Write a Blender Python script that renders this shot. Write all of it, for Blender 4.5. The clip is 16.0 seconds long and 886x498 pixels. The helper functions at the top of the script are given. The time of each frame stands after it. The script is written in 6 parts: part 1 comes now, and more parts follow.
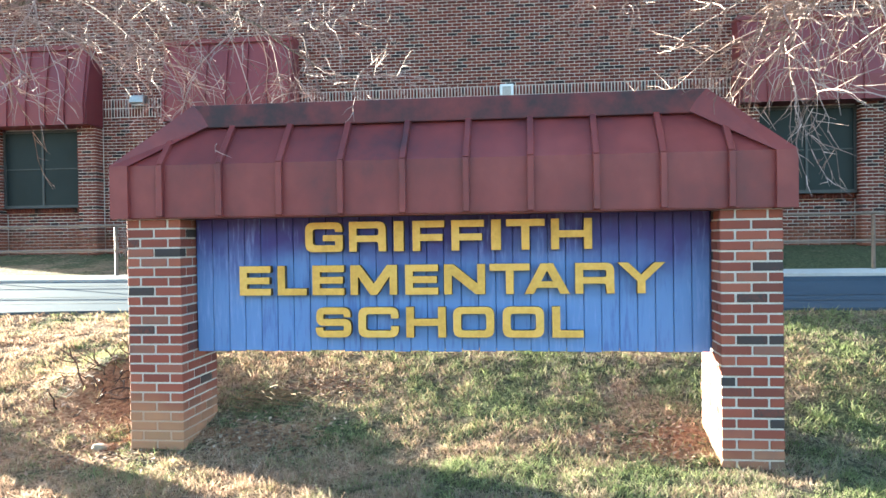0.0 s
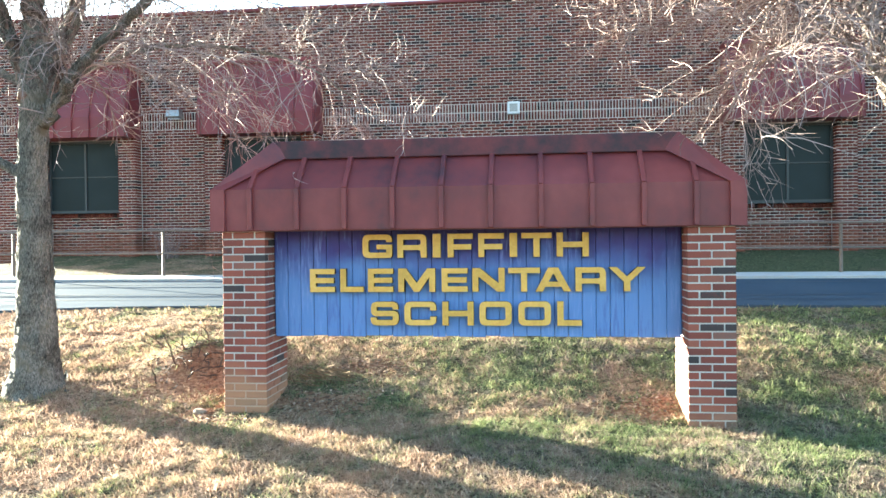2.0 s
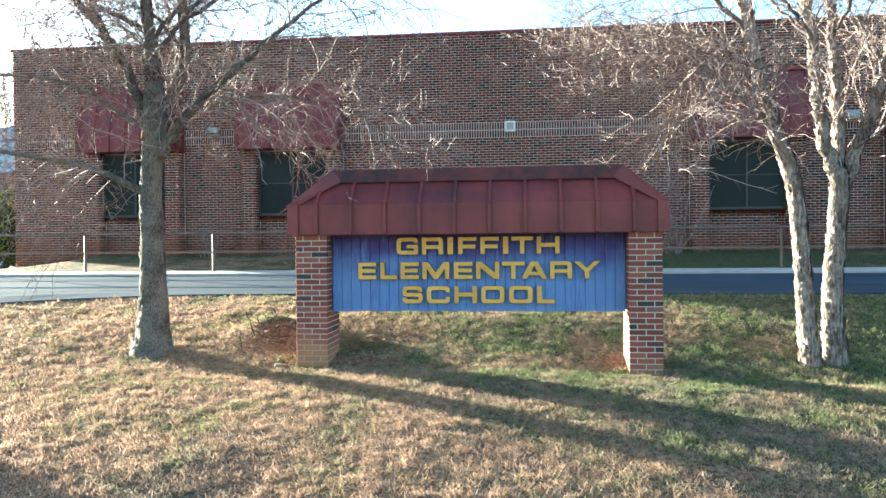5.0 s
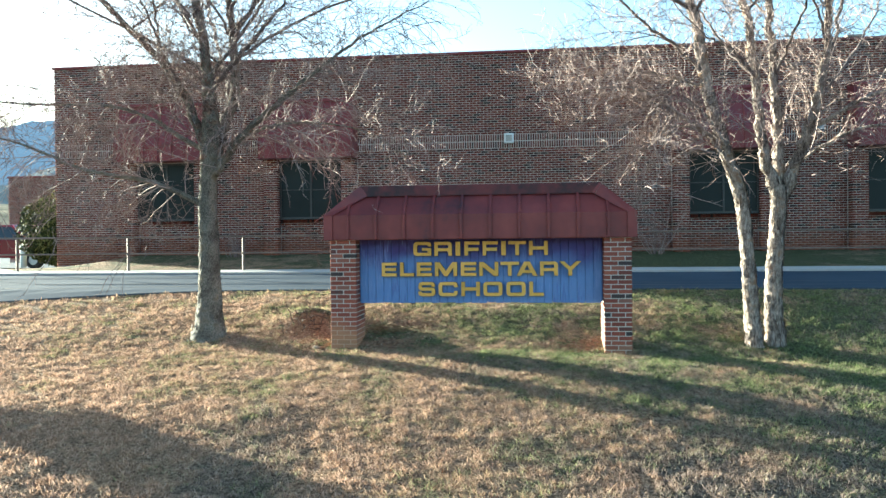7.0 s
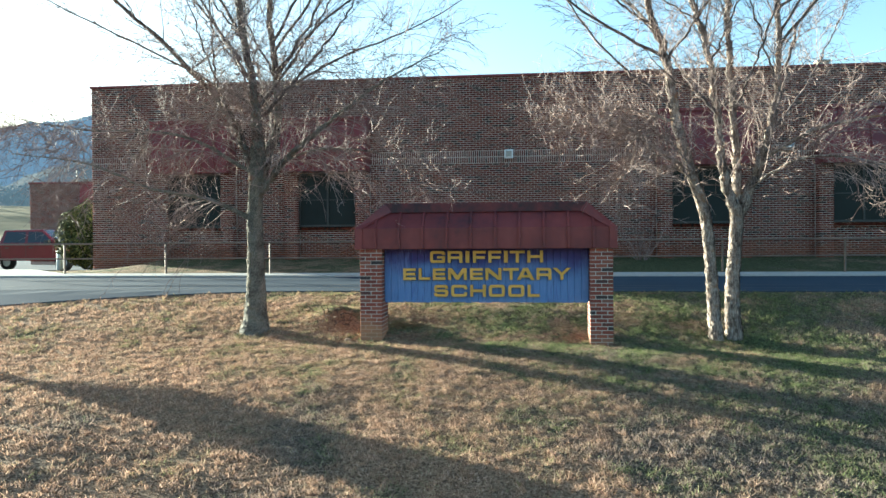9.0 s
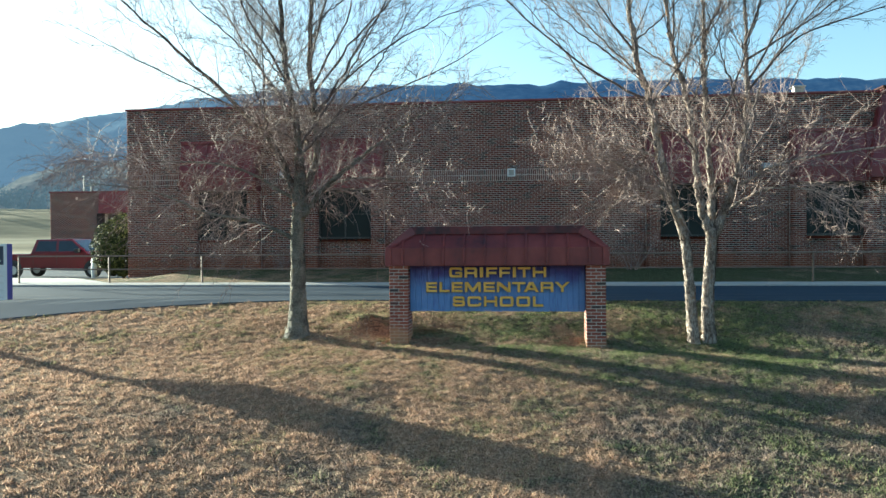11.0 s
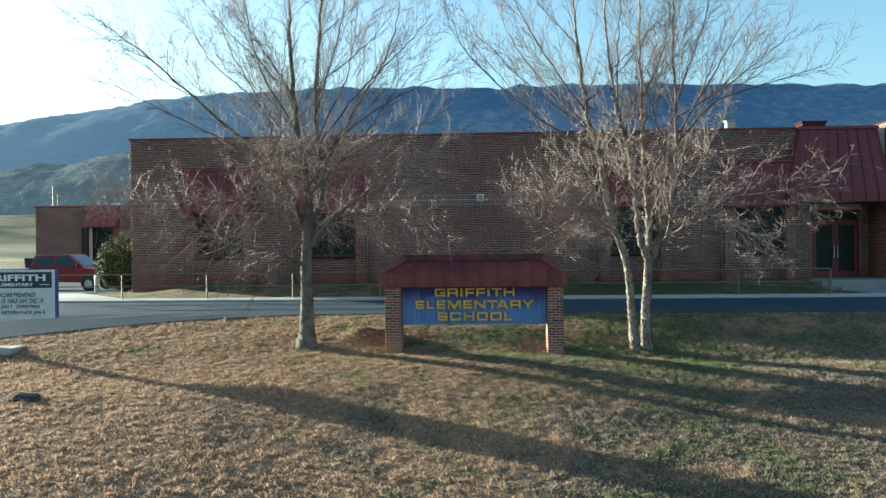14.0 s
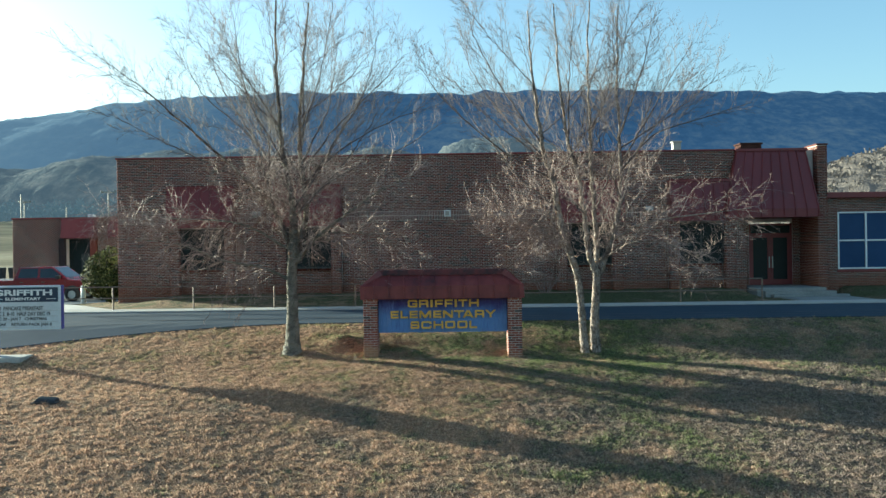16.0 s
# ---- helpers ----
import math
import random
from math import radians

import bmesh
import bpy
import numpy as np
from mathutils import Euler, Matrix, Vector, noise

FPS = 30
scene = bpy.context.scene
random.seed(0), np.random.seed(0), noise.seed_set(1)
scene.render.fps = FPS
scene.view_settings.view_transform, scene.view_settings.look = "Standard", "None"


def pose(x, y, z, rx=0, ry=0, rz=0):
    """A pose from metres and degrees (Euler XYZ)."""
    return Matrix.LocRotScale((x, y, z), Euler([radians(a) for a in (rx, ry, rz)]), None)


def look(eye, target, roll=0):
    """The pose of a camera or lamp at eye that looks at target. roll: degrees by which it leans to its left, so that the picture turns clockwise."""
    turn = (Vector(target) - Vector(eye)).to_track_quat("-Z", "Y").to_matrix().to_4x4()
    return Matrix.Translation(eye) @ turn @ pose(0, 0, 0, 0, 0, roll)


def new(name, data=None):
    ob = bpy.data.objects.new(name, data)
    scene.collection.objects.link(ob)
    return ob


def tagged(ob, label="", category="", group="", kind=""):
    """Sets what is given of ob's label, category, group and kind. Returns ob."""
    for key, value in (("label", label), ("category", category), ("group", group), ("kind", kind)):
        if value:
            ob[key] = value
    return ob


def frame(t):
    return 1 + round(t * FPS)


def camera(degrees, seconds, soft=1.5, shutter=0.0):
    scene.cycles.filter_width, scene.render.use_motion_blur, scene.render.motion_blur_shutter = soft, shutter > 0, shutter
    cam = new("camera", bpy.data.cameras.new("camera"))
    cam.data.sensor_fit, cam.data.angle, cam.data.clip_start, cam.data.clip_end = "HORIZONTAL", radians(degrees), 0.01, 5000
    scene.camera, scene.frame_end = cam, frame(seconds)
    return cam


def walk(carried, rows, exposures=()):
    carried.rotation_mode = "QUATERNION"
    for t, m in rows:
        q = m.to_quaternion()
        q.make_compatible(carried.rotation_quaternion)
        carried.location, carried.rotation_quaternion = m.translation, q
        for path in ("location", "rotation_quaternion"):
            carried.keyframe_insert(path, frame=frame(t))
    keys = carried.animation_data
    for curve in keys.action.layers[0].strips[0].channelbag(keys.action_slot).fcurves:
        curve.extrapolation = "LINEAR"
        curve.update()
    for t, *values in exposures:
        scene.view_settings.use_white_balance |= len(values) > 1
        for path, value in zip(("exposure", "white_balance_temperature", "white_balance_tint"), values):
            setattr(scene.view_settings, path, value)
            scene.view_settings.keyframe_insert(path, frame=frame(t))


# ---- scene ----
cam = camera(59.3, 16.0)
PATH = [
    (0, (0.591, -5.188, 1.525), (0.365, -3.201, 1.499), -0.8),
    (0.5, (0.562, -5.495, 1.516), (0.336, -3.508, 1.493), -0.7),
    (1, (0.531, -5.852, 1.536), (0.305, -3.865, 1.513), -0.7),
    (1.5, (0.533, -6.236, 1.573), (0.303, -4.249, 1.549), -0.7),
    (2, (0.514, -6.679, 1.598), (0.286, -4.693, 1.575), -0.6),
    (2.5, (0.51, -7.105, 1.597), (0.278, -5.119, 1.576), -0.6),
    (3, (0.518, -7.55, 1.558), (0.287, -5.563, 1.536), -0.6),
    (3.5, (0.544, -7.979, 1.53), (0.313, -5.992, 1.51), -0.6),
    (4, (0.581, -8.427, 1.577), (0.353, -6.44, 1.556), -0.6),
    (6.5, (0.783, -10.846, 1.648), (0.553, -8.859, 1.626), -0.5),
    (7, (0.792, -11.391, 1.685), (0.561, -9.405, 1.661), -0.6),
    (7.5, (0.794, -11.965, 1.678), (0.564, -9.979, 1.657), -0.5),
    (8, (0.799, -12.49, 1.703), (0.57, -10.503, 1.683), -0.6),
    (8.5, (0.779, -13.052, 1.754), (0.553, -11.064, 1.735), -0.4),
    (9, (0.779, -13.605, 1.815), (0.556, -11.617, 1.797), -0.4),
    (9.5, (0.773, -14.164, 1.894), (0.551, -12.177, 1.875), -0.4),
    (11.8, (0.464, -16.865, 2.245), (0.288, -14.873, 2.233), -0.4),
    (12, (0.452, -17.076, 2.258), (0.299, -15.082, 2.246), -0.5),
    (12.5, (0.407, -17.63, 2.352), (0.289, -15.634, 2.338), -0.4),
    (13, (0.356, -18.216, 2.474), (0.246, -16.219, 2.462), -0.5),
    (13.5, (0.287, -18.771, 2.624), (0.181, -16.773, 2.612), -0.6),
    (14, (0.252, -19.339, 2.74), (0.146, -17.341, 2.73), -0.6),
    (14.5, (0.214, -19.936, 2.84), (0.116, -17.939, 2.833), -0.7),
    (15, (0.184, -20.529, 2.943), (0.117, -18.53, 2.936), -0.6),
    (15.5, (0.175, -21.138, 3.019), (0.148, -19.138, 3.015), -0.7),
    (16, (0.21, -21.732, 3.066), (0.192, -19.732, 3.067), -0.8),
]

# exposure of the clip's camera over time (stops)
EXPOSURES = [(0, 4.12, 5480, 1), (2, 4.12, 5430, 0), (3.5, 3.85, 5380, -1), (7, 3.20, 5330, -4), (9.5, 2.70, 5330, -4), (12.5, 2.42, 5270, -8), (16, 2.29, 5320, -8)]
walk(cam, [(t, look(eye, target, roll)) for t, eye, target, roll in PATH], EXPOSURES)

# ---- world and sun ----
SUN_EL = radians(9.6)
SUN_FROM = Vector((-0.897 * math.cos(SUN_EL), 0.442 * math.cos(SUN_EL), math.sin(SUN_EL))).normalized()
world = bpy.data.worlds.new("sky")
scene.world = world
world.use_nodes = True
wn, wl = world.node_tree.nodes, world.node_tree.links
sky = wn.new("ShaderNodeTexSky")
sky.sky_type, sky.sun_disc = "NISHITA", False
sky.sun_elevation, sky.sun_rotation = SUN_EL, math.atan2(SUN_FROM.x, SUN_FROM.y)
sky.air_density, sky.dust_density, sky.ozone_density = 1.0, 1.7, 1.1
wl.new(sky.outputs[0], wn["Background"].inputs[0])
wn["Background"].inputs[1].default_value = 0.063
sun = new("sun", bpy.data.lights.new("sun", "SUN"))
sun.data.energy, sun.data.angle, sun.data.color = 5.0, radians(0.55), (1.0, 0.85, 0.62)
sun.matrix_world = look(SUN_FROM * 60, (0, 0, 0))


# ---- mesh helpers ----
class Build:
    """Vertices and faces of one mesh."""

    def __init__(self):
        self.v, self.f = [], []

    def add(self, verts, faces):
        n = len(self.v)
        self.v += [tuple(p) for p in verts]
        self.f += [tuple(i + n for i in q) for q in faces]
        return self

    def box(self, x0, x1, y0, y1, z0, z1):
        return self.add([(x0, y0, z0), (x1, y0, z0), (x1, y1, z0), (x0, y1, z0), (x0, y0, z1), (x1, y0, z1), (x1, y1, z1), (x0, y1, z1)],
                        [(0, 3, 2, 1), (4, 5, 6, 7), (0, 1, 5, 4), (1, 2, 6, 5), (2, 3, 7, 6), (3, 0, 4, 7)])

    def bar(self, a, b, w, h):
        """A square bar from a to b, w wide across x or y and h the other way."""
        a, b = Vector(a), Vector(b)
        d = (b - a).normalized()
        side = d.cross(Vector((0, 0, 1)))
        side = Vector((1, 0, 0)) if side.length < 1e-3 else side.normalized()
        up = side.cross(d)
        c = [p + side * sx * w / 2 + up * sz * h / 2 for p in (a, b) for sx, sz in ((-1, -1), (1, -1), (1, 1), (-1, 1))]
        return self.add(c, [(3, 2, 1, 0), (4, 5, 6, 7), (0, 1, 5, 4), (1, 2, 6, 5), (2, 3, 7, 6), (3, 0, 4, 7)])

    def sheet(self, pts, thick):
        """A quad of four points with a thickness along its normal."""
        p = [Vector(q) for q in pts]
        n = (p[1] - p[0]).cross(p[3] - p[0]).normalized() * thick
        c = p + [q - n for q in p]
        return self.add(c, [(0, 1, 2, 3), (7, 6, 5, 4), (1, 0, 4, 5), (2, 1, 5, 6), (3, 2, 6, 7), (0, 3, 7, 4)])

    def pierced(self, x0, x1, z0, z1, y0, y1, holes):
        """One wall between y0 and y1 with openings (x0, x1, z0, z1) right through it."""
        xs = sorted({x0, x1, *(h[0] for h in holes), *(h[1] for h in holes)})
        zs = sorted({z0, z1, *(h[2] for h in holes), *(h[3] for h in holes)})
        n, m = len(xs), len(zs)
        full = [[not any(h[0] <= (xs[i] + xs[i + 1]) / 2 <= h[1] and h[2] <= (zs[j] + zs[j + 1]) / 2 <= h[3] for h in holes) for j in range(m - 1)] for i in range(n - 1)]
        at = lambda i, j, k: (i * m + j) * 2 + k
        verts = [(x, y, z) for x in xs for z in zs for y in (y0, y1)]
        faces = []
        solid_at = lambda i, j: 0 <= i < n - 1 and 0 <= j < m - 1 and full[i][j]
        for i in range(n - 1):
            for j in range(m - 1):
                if not full[i][j]:
                    continue
                faces += [(at(i, j, 0), at(i + 1, j, 0), at(i + 1, j + 1, 0), at(i, j + 1, 0)), (at(i, j, 1), at(i, j + 1, 1), at(i + 1, j + 1, 1), at(i + 1, j, 1))]
                if not solid_at(i - 1, j):
                    faces.append((at(i, j, 0), at(i, j + 1, 0), at(i, j + 1, 1), at(i, j, 1)))
                if not solid_at(i + 1, j):
                    faces.append((at(i + 1, j, 0), at(i + 1, j, 1), at(i + 1, j + 1, 1), at(i + 1, j + 1, 0)))
                if not solid_at(i, j - 1):
                    faces.append((at(i, j, 0), at(i, j, 1), at(i + 1, j, 1), at(i + 1, j, 0)))
                if not solid_at(i, j + 1):
                    faces.append((at(i, j + 1, 0), at(i + 1, j + 1, 0), at(i + 1, j + 1, 1), at(i, j + 1, 1)))
        return self.add(verts, faces)

    def prism(self, outline, y0, y1):
        """An outline of (x, z), counter-clockwise seen from -y, between y0 and y1."""
        n = len(outline)
        self.add([(x, y0, z) for x, z in outline] + [(x, y1, z) for x, z in outline],
                 [tuple(range(n)), tuple(range(2 * n - 1, n - 1, -1))] + [(i, i + n, (i + 1) % n + n, (i + 1) % n) for i in range(n)])
        return self

    def tube(self, path, radii, n=6, cap=True):
        path = [Vector(p) for p in path]
        rings, base = [], len(self.v)
        ref = Vector((0.31, 0.87, 0.2))
        for i, p in enumerate(path):
            d = (path[min(i + 1, len(path) - 1)] - path[max(i - 1, 0)]).normalized()
            s = d.cross(ref)
            s = s.normalized() if s.length > 1e-3 else d.cross(Vector((1, 0, 0))).normalized()
            u = d.cross(s)
            for k in range(n):
                a = 2 * math.pi * k / n
                self.v.append(tuple(p + (s * math.cos(a) + u * math.sin(a)) * radii[i]))
        for i in range(len(path) - 1):
            for k in range(n):
                a, b = base + i * n + k, base + i * n + (k + 1) % n
                self.f.append((a, a + n, b + n, b))
        if cap:
            self.f.append(tuple(base + k for k in range(n)))
            e = base + (len(path) - 1) * n
            self.f.append(tuple(e + k for k in range(n - 1, -1, -1)))
        return self

    def mesh(self, name, smooth=False):
        me = bpy.data.meshes.new(name)
        me.from_pydata(self.v, [], self.f)
        if smooth:
            me.shade_smooth()
        me.update()
        return me


def softened(build, name, width=0.006, segments=2):
    """The mesh with its edges rounded."""
    bm = bmesh.new()
    bm.from_mesh(build.mesh(name))
    bmesh.ops.remove_doubles(bm, verts=bm.verts, dist=1e-5)
    bmesh.ops.bevel(bm, geom=[e for e in bm.edges if e.is_manifold and e.calc_face_angle(0) > 0.5], offset=width, segments=segments, profile=0.6, affect="EDGES")
    me = bpy.data.meshes.new(name)
    bm.to_mesh(me)
    bm.free()
    return me


def part(name, data, material, parent, label=""):
    """One mesh in world coordinates under a thing or a part."""
    me = data.mesh(name) if isinstance(data, Build) else data
    if material is not None:
        me.materials.append(material)
    ob = new(name, me)
    if parent is not None:
        ob.parent = parent
        ob.matrix_parent_inverse = Matrix.Translation(-origin_of(parent))
    return tagged(ob, label)


def origin_of(ob):
    """Where a thing stands; its parts are built about the world's origin."""
    return ob.location.copy() if ob.parent is None else Vector((0, 0, 0))


def piece(name, me, m, parent):
    """A repeated piece on a shared mesh, at the pose m in the world."""
    ob = new(name, me)
    ob.parent = parent
    ob.matrix_parent_inverse = Matrix.Translation(-origin_of(parent))
    ob.matrix_basis = m
    return ob


def thing(name, at, label, category, group="", kind=""):
    ob = new(name)
    ob.location, ob.empty_display_size = at, 0.2
    return tagged(ob, label, category, group, kind)


def solid(name, data, material, label, category, group="", kind=""):
    """A thing that is one mesh."""
    me = data.mesh(name) if isinstance(data, Build) else data
    me.materials.append(material)
    return tagged(new(name, me), label, category, group, kind)


# ---- materials ----
def link_noise(nt, scale, detail=4, rough=0.6, vec=None):
    n = nt.nodes.new("ShaderNodeTexNoise")
    n.inputs["Scale"].default_value, n.inputs["Detail"].default_value, n.inputs["Roughness"].default_value = scale, detail, rough
    if vec is not None:
        nt.links.new(vec, n.inputs["Vector"])
    return n.outputs["Fac"]


def calc(nt, op, a, b=0.0, clamp=False):
    n = nt.nodes.new("ShaderNodeMath")
    n.operation, n.use_clamp = op, clamp
    for i, s in enumerate((a, b)):
        if isinstance(s, (int, float)):
            n.inputs[i].default_value = s
        else:
            nt.links.new(s, n.inputs[i])
    return n.outputs[0]


def ramp(nt, fac, stops):
    n = nt.nodes.new("ShaderNodeValToRGB")
    e = n.color_ramp.elements
    while len(e) < len(stops):
        e.new(0.5)
    for k, (p, c) in zip(e, stops):
        k.position, k.color = p, (*c, 1)
    nt.links.new(fac, n.inputs[0])
    return n.outputs[0]


def blend(nt, fac, a, b):
    n = nt.nodes.new("ShaderNodeMix")
    n.data_type = "RGBA"
    for s, i in ((fac, 0), (a, 6), (b, 7)):
        if isinstance(s, (int, float)):
            n.inputs[i].default_value = s
        elif isinstance(s, tuple):
            n.inputs[i].default_value = (*s, 1)
        else:
            nt.links.new(s, n.inputs[i])
    return n.outputs[2]


def position(nt):
    return nt.nodes.new("ShaderNodeNewGeometry").outputs["Position"]


def stretched(nt, vec, sx, sy, sz):
    n = nt.nodes.new("ShaderNodeVectorMath")
    n.operation = "MULTIPLY"
    nt.links.new(vec, n.inputs[0])
    n.inputs[1].default_value = (sx, sy, sz)
    return n.outputs[0]


def smoothstep(nt, v, lo, hi):
    n = nt.nodes.new("ShaderNodeMapRange")
    n.interpolation_type = "SMOOTHSTEP"
    nt.links.new(v, n.inputs[0])
    n.inputs[1].default_value, n.inputs[2].default_value = lo, hi
    return n.outputs[0]


def finish(nt, colour, rough=0.8, metal=0.0, bump=None, strength=0.3, depth=0.01, gloss=0.4):
    p = nt.nodes["Principled BSDF"]
    if isinstance(colour, tuple):
        p.inputs["Base Color"].default_value = (*colour, 1)
    else:
        nt.links.new(colour, p.inputs["Base Color"])
    if isinstance(rough, (int, float)):
        p.inputs["Roughness"].default_value = rough
    else:
        nt.links.new(rough, p.inputs["Roughness"])
    p.inputs["Metallic"].default_value = metal
    p.inputs["Specular IOR Level"].default_value = gloss
    if bump is not None:
        b = nt.nodes.new("ShaderNodeBump")
        b.inputs["Strength"].default_value, b.inputs["Distance"].default_value = strength, depth
        nt.links.new(bump, b.inputs["Height"])
        nt.links.new(b.outputs[0], p.inputs["Normal"])


def surface(name, stops, fine=30.0, broad=1.5, rough=0.8, metal=0.0, strength=0.3, depth=0.005, spread=0.0, source="object",
            weights=(0.5, 0.5), squash=(1, 1, 1), gloss=0.4, shine=0.15):
    """Colour from fine grain, broad stains and, with spread, a shade of its own for each object or island."""
    m = bpy.data.materials.new(name)
    m.use_nodes = True
    nt = m.node_tree
    vec = stretched(nt, position(nt), *squash)
    a, b = link_noise(nt, fine, 5, 0.65, vec), link_noise(nt, broad, 3, 0.55, vec)
    v = calc(nt, "ADD", calc(nt, "MULTIPLY", a, weights[0]), calc(nt, "MULTIPLY", b, weights[1]))
    if spread:
        if source == "object":
            r = nt.nodes.new("ShaderNodeObjectInfo").outputs["Random"]
        else:
            r = nt.nodes.new("ShaderNodeNewGeometry").outputs["Random Per Island"]
        v = calc(nt, "ADD", calc(nt, "MULTIPLY", v, 1 - spread), calc(nt, "MULTIPLY", r, spread))
    rg = calc(nt, "ADD", rough - shine, calc(nt, "MULTIPLY", a, 2 * shine), True)
    finish(nt, ramp(nt, v, stops), rg, metal, a, strength, depth, gloss)
    return m


BRICKS = [(0.10, (0.035, 0.032, 0.034)), (0.20, (0.05, 0.040, 0.040)), (0.24, (0.13, 0.046, 0.036)), (0.45, (0.182, 0.054, 0.039)),
          (0.62, (0.218, 0.066, 0.046)), (0.76, (0.25, 0.086, 0.057)), (0.9, (0.155, 0.092, 0.074))]
WALLBRICKS = [(0.14, (0.018, 0.014, 0.015)), (0.25, (0.034, 0.021, 0.021)), (0.30, (0.080, 0.024, 0.019)), (0.5, (0.116, 0.030, 0.022)),
              (0.65, (0.136, 0.037, 0.026)), (0.8, (0.155, 0.048, 0.032)), (0.9, (0.12, 0.054, 0.042))]


def clay_brick(name, stops, spread, source, splash):
    """Fired brick, with red clay splashed up from the soil where splash gives a height."""
    m = bpy.data.materials.new(name)
    m.use_nodes = True
    nt = m.node_tree
    pos = position(nt)
    a, b = link_noise(nt, 60, 5, 0.7, pos), link_noise(nt, 2.2, 3, 0.55, pos)
    if source == "object":
        r = nt.nodes.new("ShaderNodeObjectInfo").outputs["Random"]
    else:
        r = nt.nodes.new("ShaderNodeNewGeometry").outputs["Random Per Island"]
    v = calc(nt, "ADD", calc(nt, "MULTIPLY", r, spread), calc(nt, "MULTIPLY", calc(nt, "ADD", a, b), (1 - spread) / 2))
    col = ramp(nt, v, stops)
    if splash:
        sep = nt.nodes.new("ShaderNodeSeparateXYZ")
        nt.links.new(pos, sep.inputs[0])
        h = calc(nt, "ADD", sep.outputs[2], calc(nt, "MULTIPLY", calc(nt, "SUBTRACT", b, 0.5), splash[2]))
        h = calc(nt, "ADD", h, calc(nt, "MULTIPLY", sep.outputs[0], splash[5]))
        f = calc(nt, "SUBTRACT", 1.0, smoothstep(nt, h, splash[0], splash[1]), True)
        col = blend(nt, calc(nt, "MULTIPLY", f, splash[3]), col, splash[4])
    finish(nt, col, calc(nt, "ADD", 0.7, calc(nt, "MULTIPLY", a, 0.25), True), 0, a, 0.5, 0.004, 0.3)
    return m


SPLASH = (0.0, 0.40, 0.4, 0.75, (0.36, 0.20, 0.11), 0.075)
m_brick = clay_brick("clay brick", BRICKS, 0.72, "object", SPLASH)
m_mortar = clay_brick("lime mortar", [(0.25, (0.28, 0.262, 0.24)), (0.5, (0.43, 0.405, 0.372)), (0.75, (0.56, 0.535, 0.50))], 0.0, "object", SPLASH)
WSPLASH = (1.35, 2.05, 0.6, 0.6, (0.20, 0.075, 0.04), 0.0)
m_wallbrick = clay_brick("wall brick", WALLBRICKS, 0.62, "island", WSPLASH)
m_wallpiece = clay_brick("wall brick piece", WALLBRICKS, 0.62, "object", WSPLASH)
m_wallmortar = clay_brick("wall mortar", [(0.2, (0.43, 0.385, 0.345)), (0.5, (0.57, 0.52, 0.47)), (0.8, (0.66, 0.615, 0.565))], 0.0, "object", WSPLASH)
m_redmetal = surface("oxide red painted metal", [(0.36, (0.05, 0.020, 0.027)), (0.46, (0.12, 0.027, 0.030)), (0.55, (0.155, 0.033, 0.034)), (0.7, (0.20, 0.05, 0.048))], 7, 1.6,
                     0.5, 0, 0.12, 0.004, 0.06, "object", (0.3, 0.7), (1, 1, 0.8), 0.4)
m_ridge = surface("stained red ridge metal", [(0.38, (0.028, 0.018, 0.024)), (0.47, (0.075, 0.023, 0.029)), (0.56, (0.12, 0.029, 0.033)), (0.7, (0.165, 0.042, 0.042))], 9, 1.3,
                  0.55, 0, 0.12, 0.004, 0.0, "object", (0.35, 0.65), (1, 1, 1), 0.3)
m_awning = surface("dark red awning metal", [(0.25, (0.10, 0.018, 0.022)), (0.5, (0.15, 0.026, 0.03)), (0.75, (0.19, 0.04, 0.042))], 6, 0.8,
                   0.5, 0, 0.1, 0.004, 0.1, "object", (0.4, 0.6), (1, 1, 0.4), 0.4)
m_coping = surface("red roof coping", [(0.3, (0.12, 0.022, 0.024)), (0.7, (0.2, 0.04, 0.04))], 5, 0.6, 0.5)
m_gold = surface("gold painted letter", [(0.25, (0.42, 0.235, 0.035)), (0.5, (0.60, 0.36, 0.07)), (0.75, (0.70, 0.46, 0.13))], 40, 5, 0.6, 0, 0.15, 0.002, 0.15)
# dark brown edges also stand in for the letters' drop shadow
m_goldside = surface("grimy shadowed gold letter edge", [(0.3, (0.06, 0.035, 0.012)), (0.7, (0.16, 0.095, 0.03))], 40, 5, 0.7)
m_window = surface("dark window screen", [(0.3, (0.012, 0.017, 0.018)), (0.7, (0.022, 0.03, 0.031))], 2, 0.5, 0.35, 0, 0.02, 0.002, 0.2, "object", (0.3, 0.7), (1, 1, 1), 0.12, 0.04)
m_frame = surface("dark bronze frame", [(0.3, (0.028, 0.03, 0.03)), (0.7, (0.05, 0.052, 0.05))], 20, 2, 0.5)
m_white = surface("white painted metal", [(0.3, (0.55, 0.58, 0.58)), (0.7, (0.78, 0.8, 0.8))], 15, 2, 0.5)
m_steel = surface("galvanised steel", [(0.3, (0.22, 0.22, 0.21)), (0.7, (0.42, 0.42, 0.40))], 25, 2, 0.45, 0.8)
m_vent = surface("weathered vent paint", [(0.3, (0.26, 0.24, 0.21)), (0.7, (0.44, 0.41, 0.36))], 15, 2, 0.7)
m_roofbox = surface("dark roof brick", [(0.3, (0.022, 0.014, 0.013)), (0.7, (0.06, 0.03, 0.026))], 20, 3, 0.95, gloss=0.05)
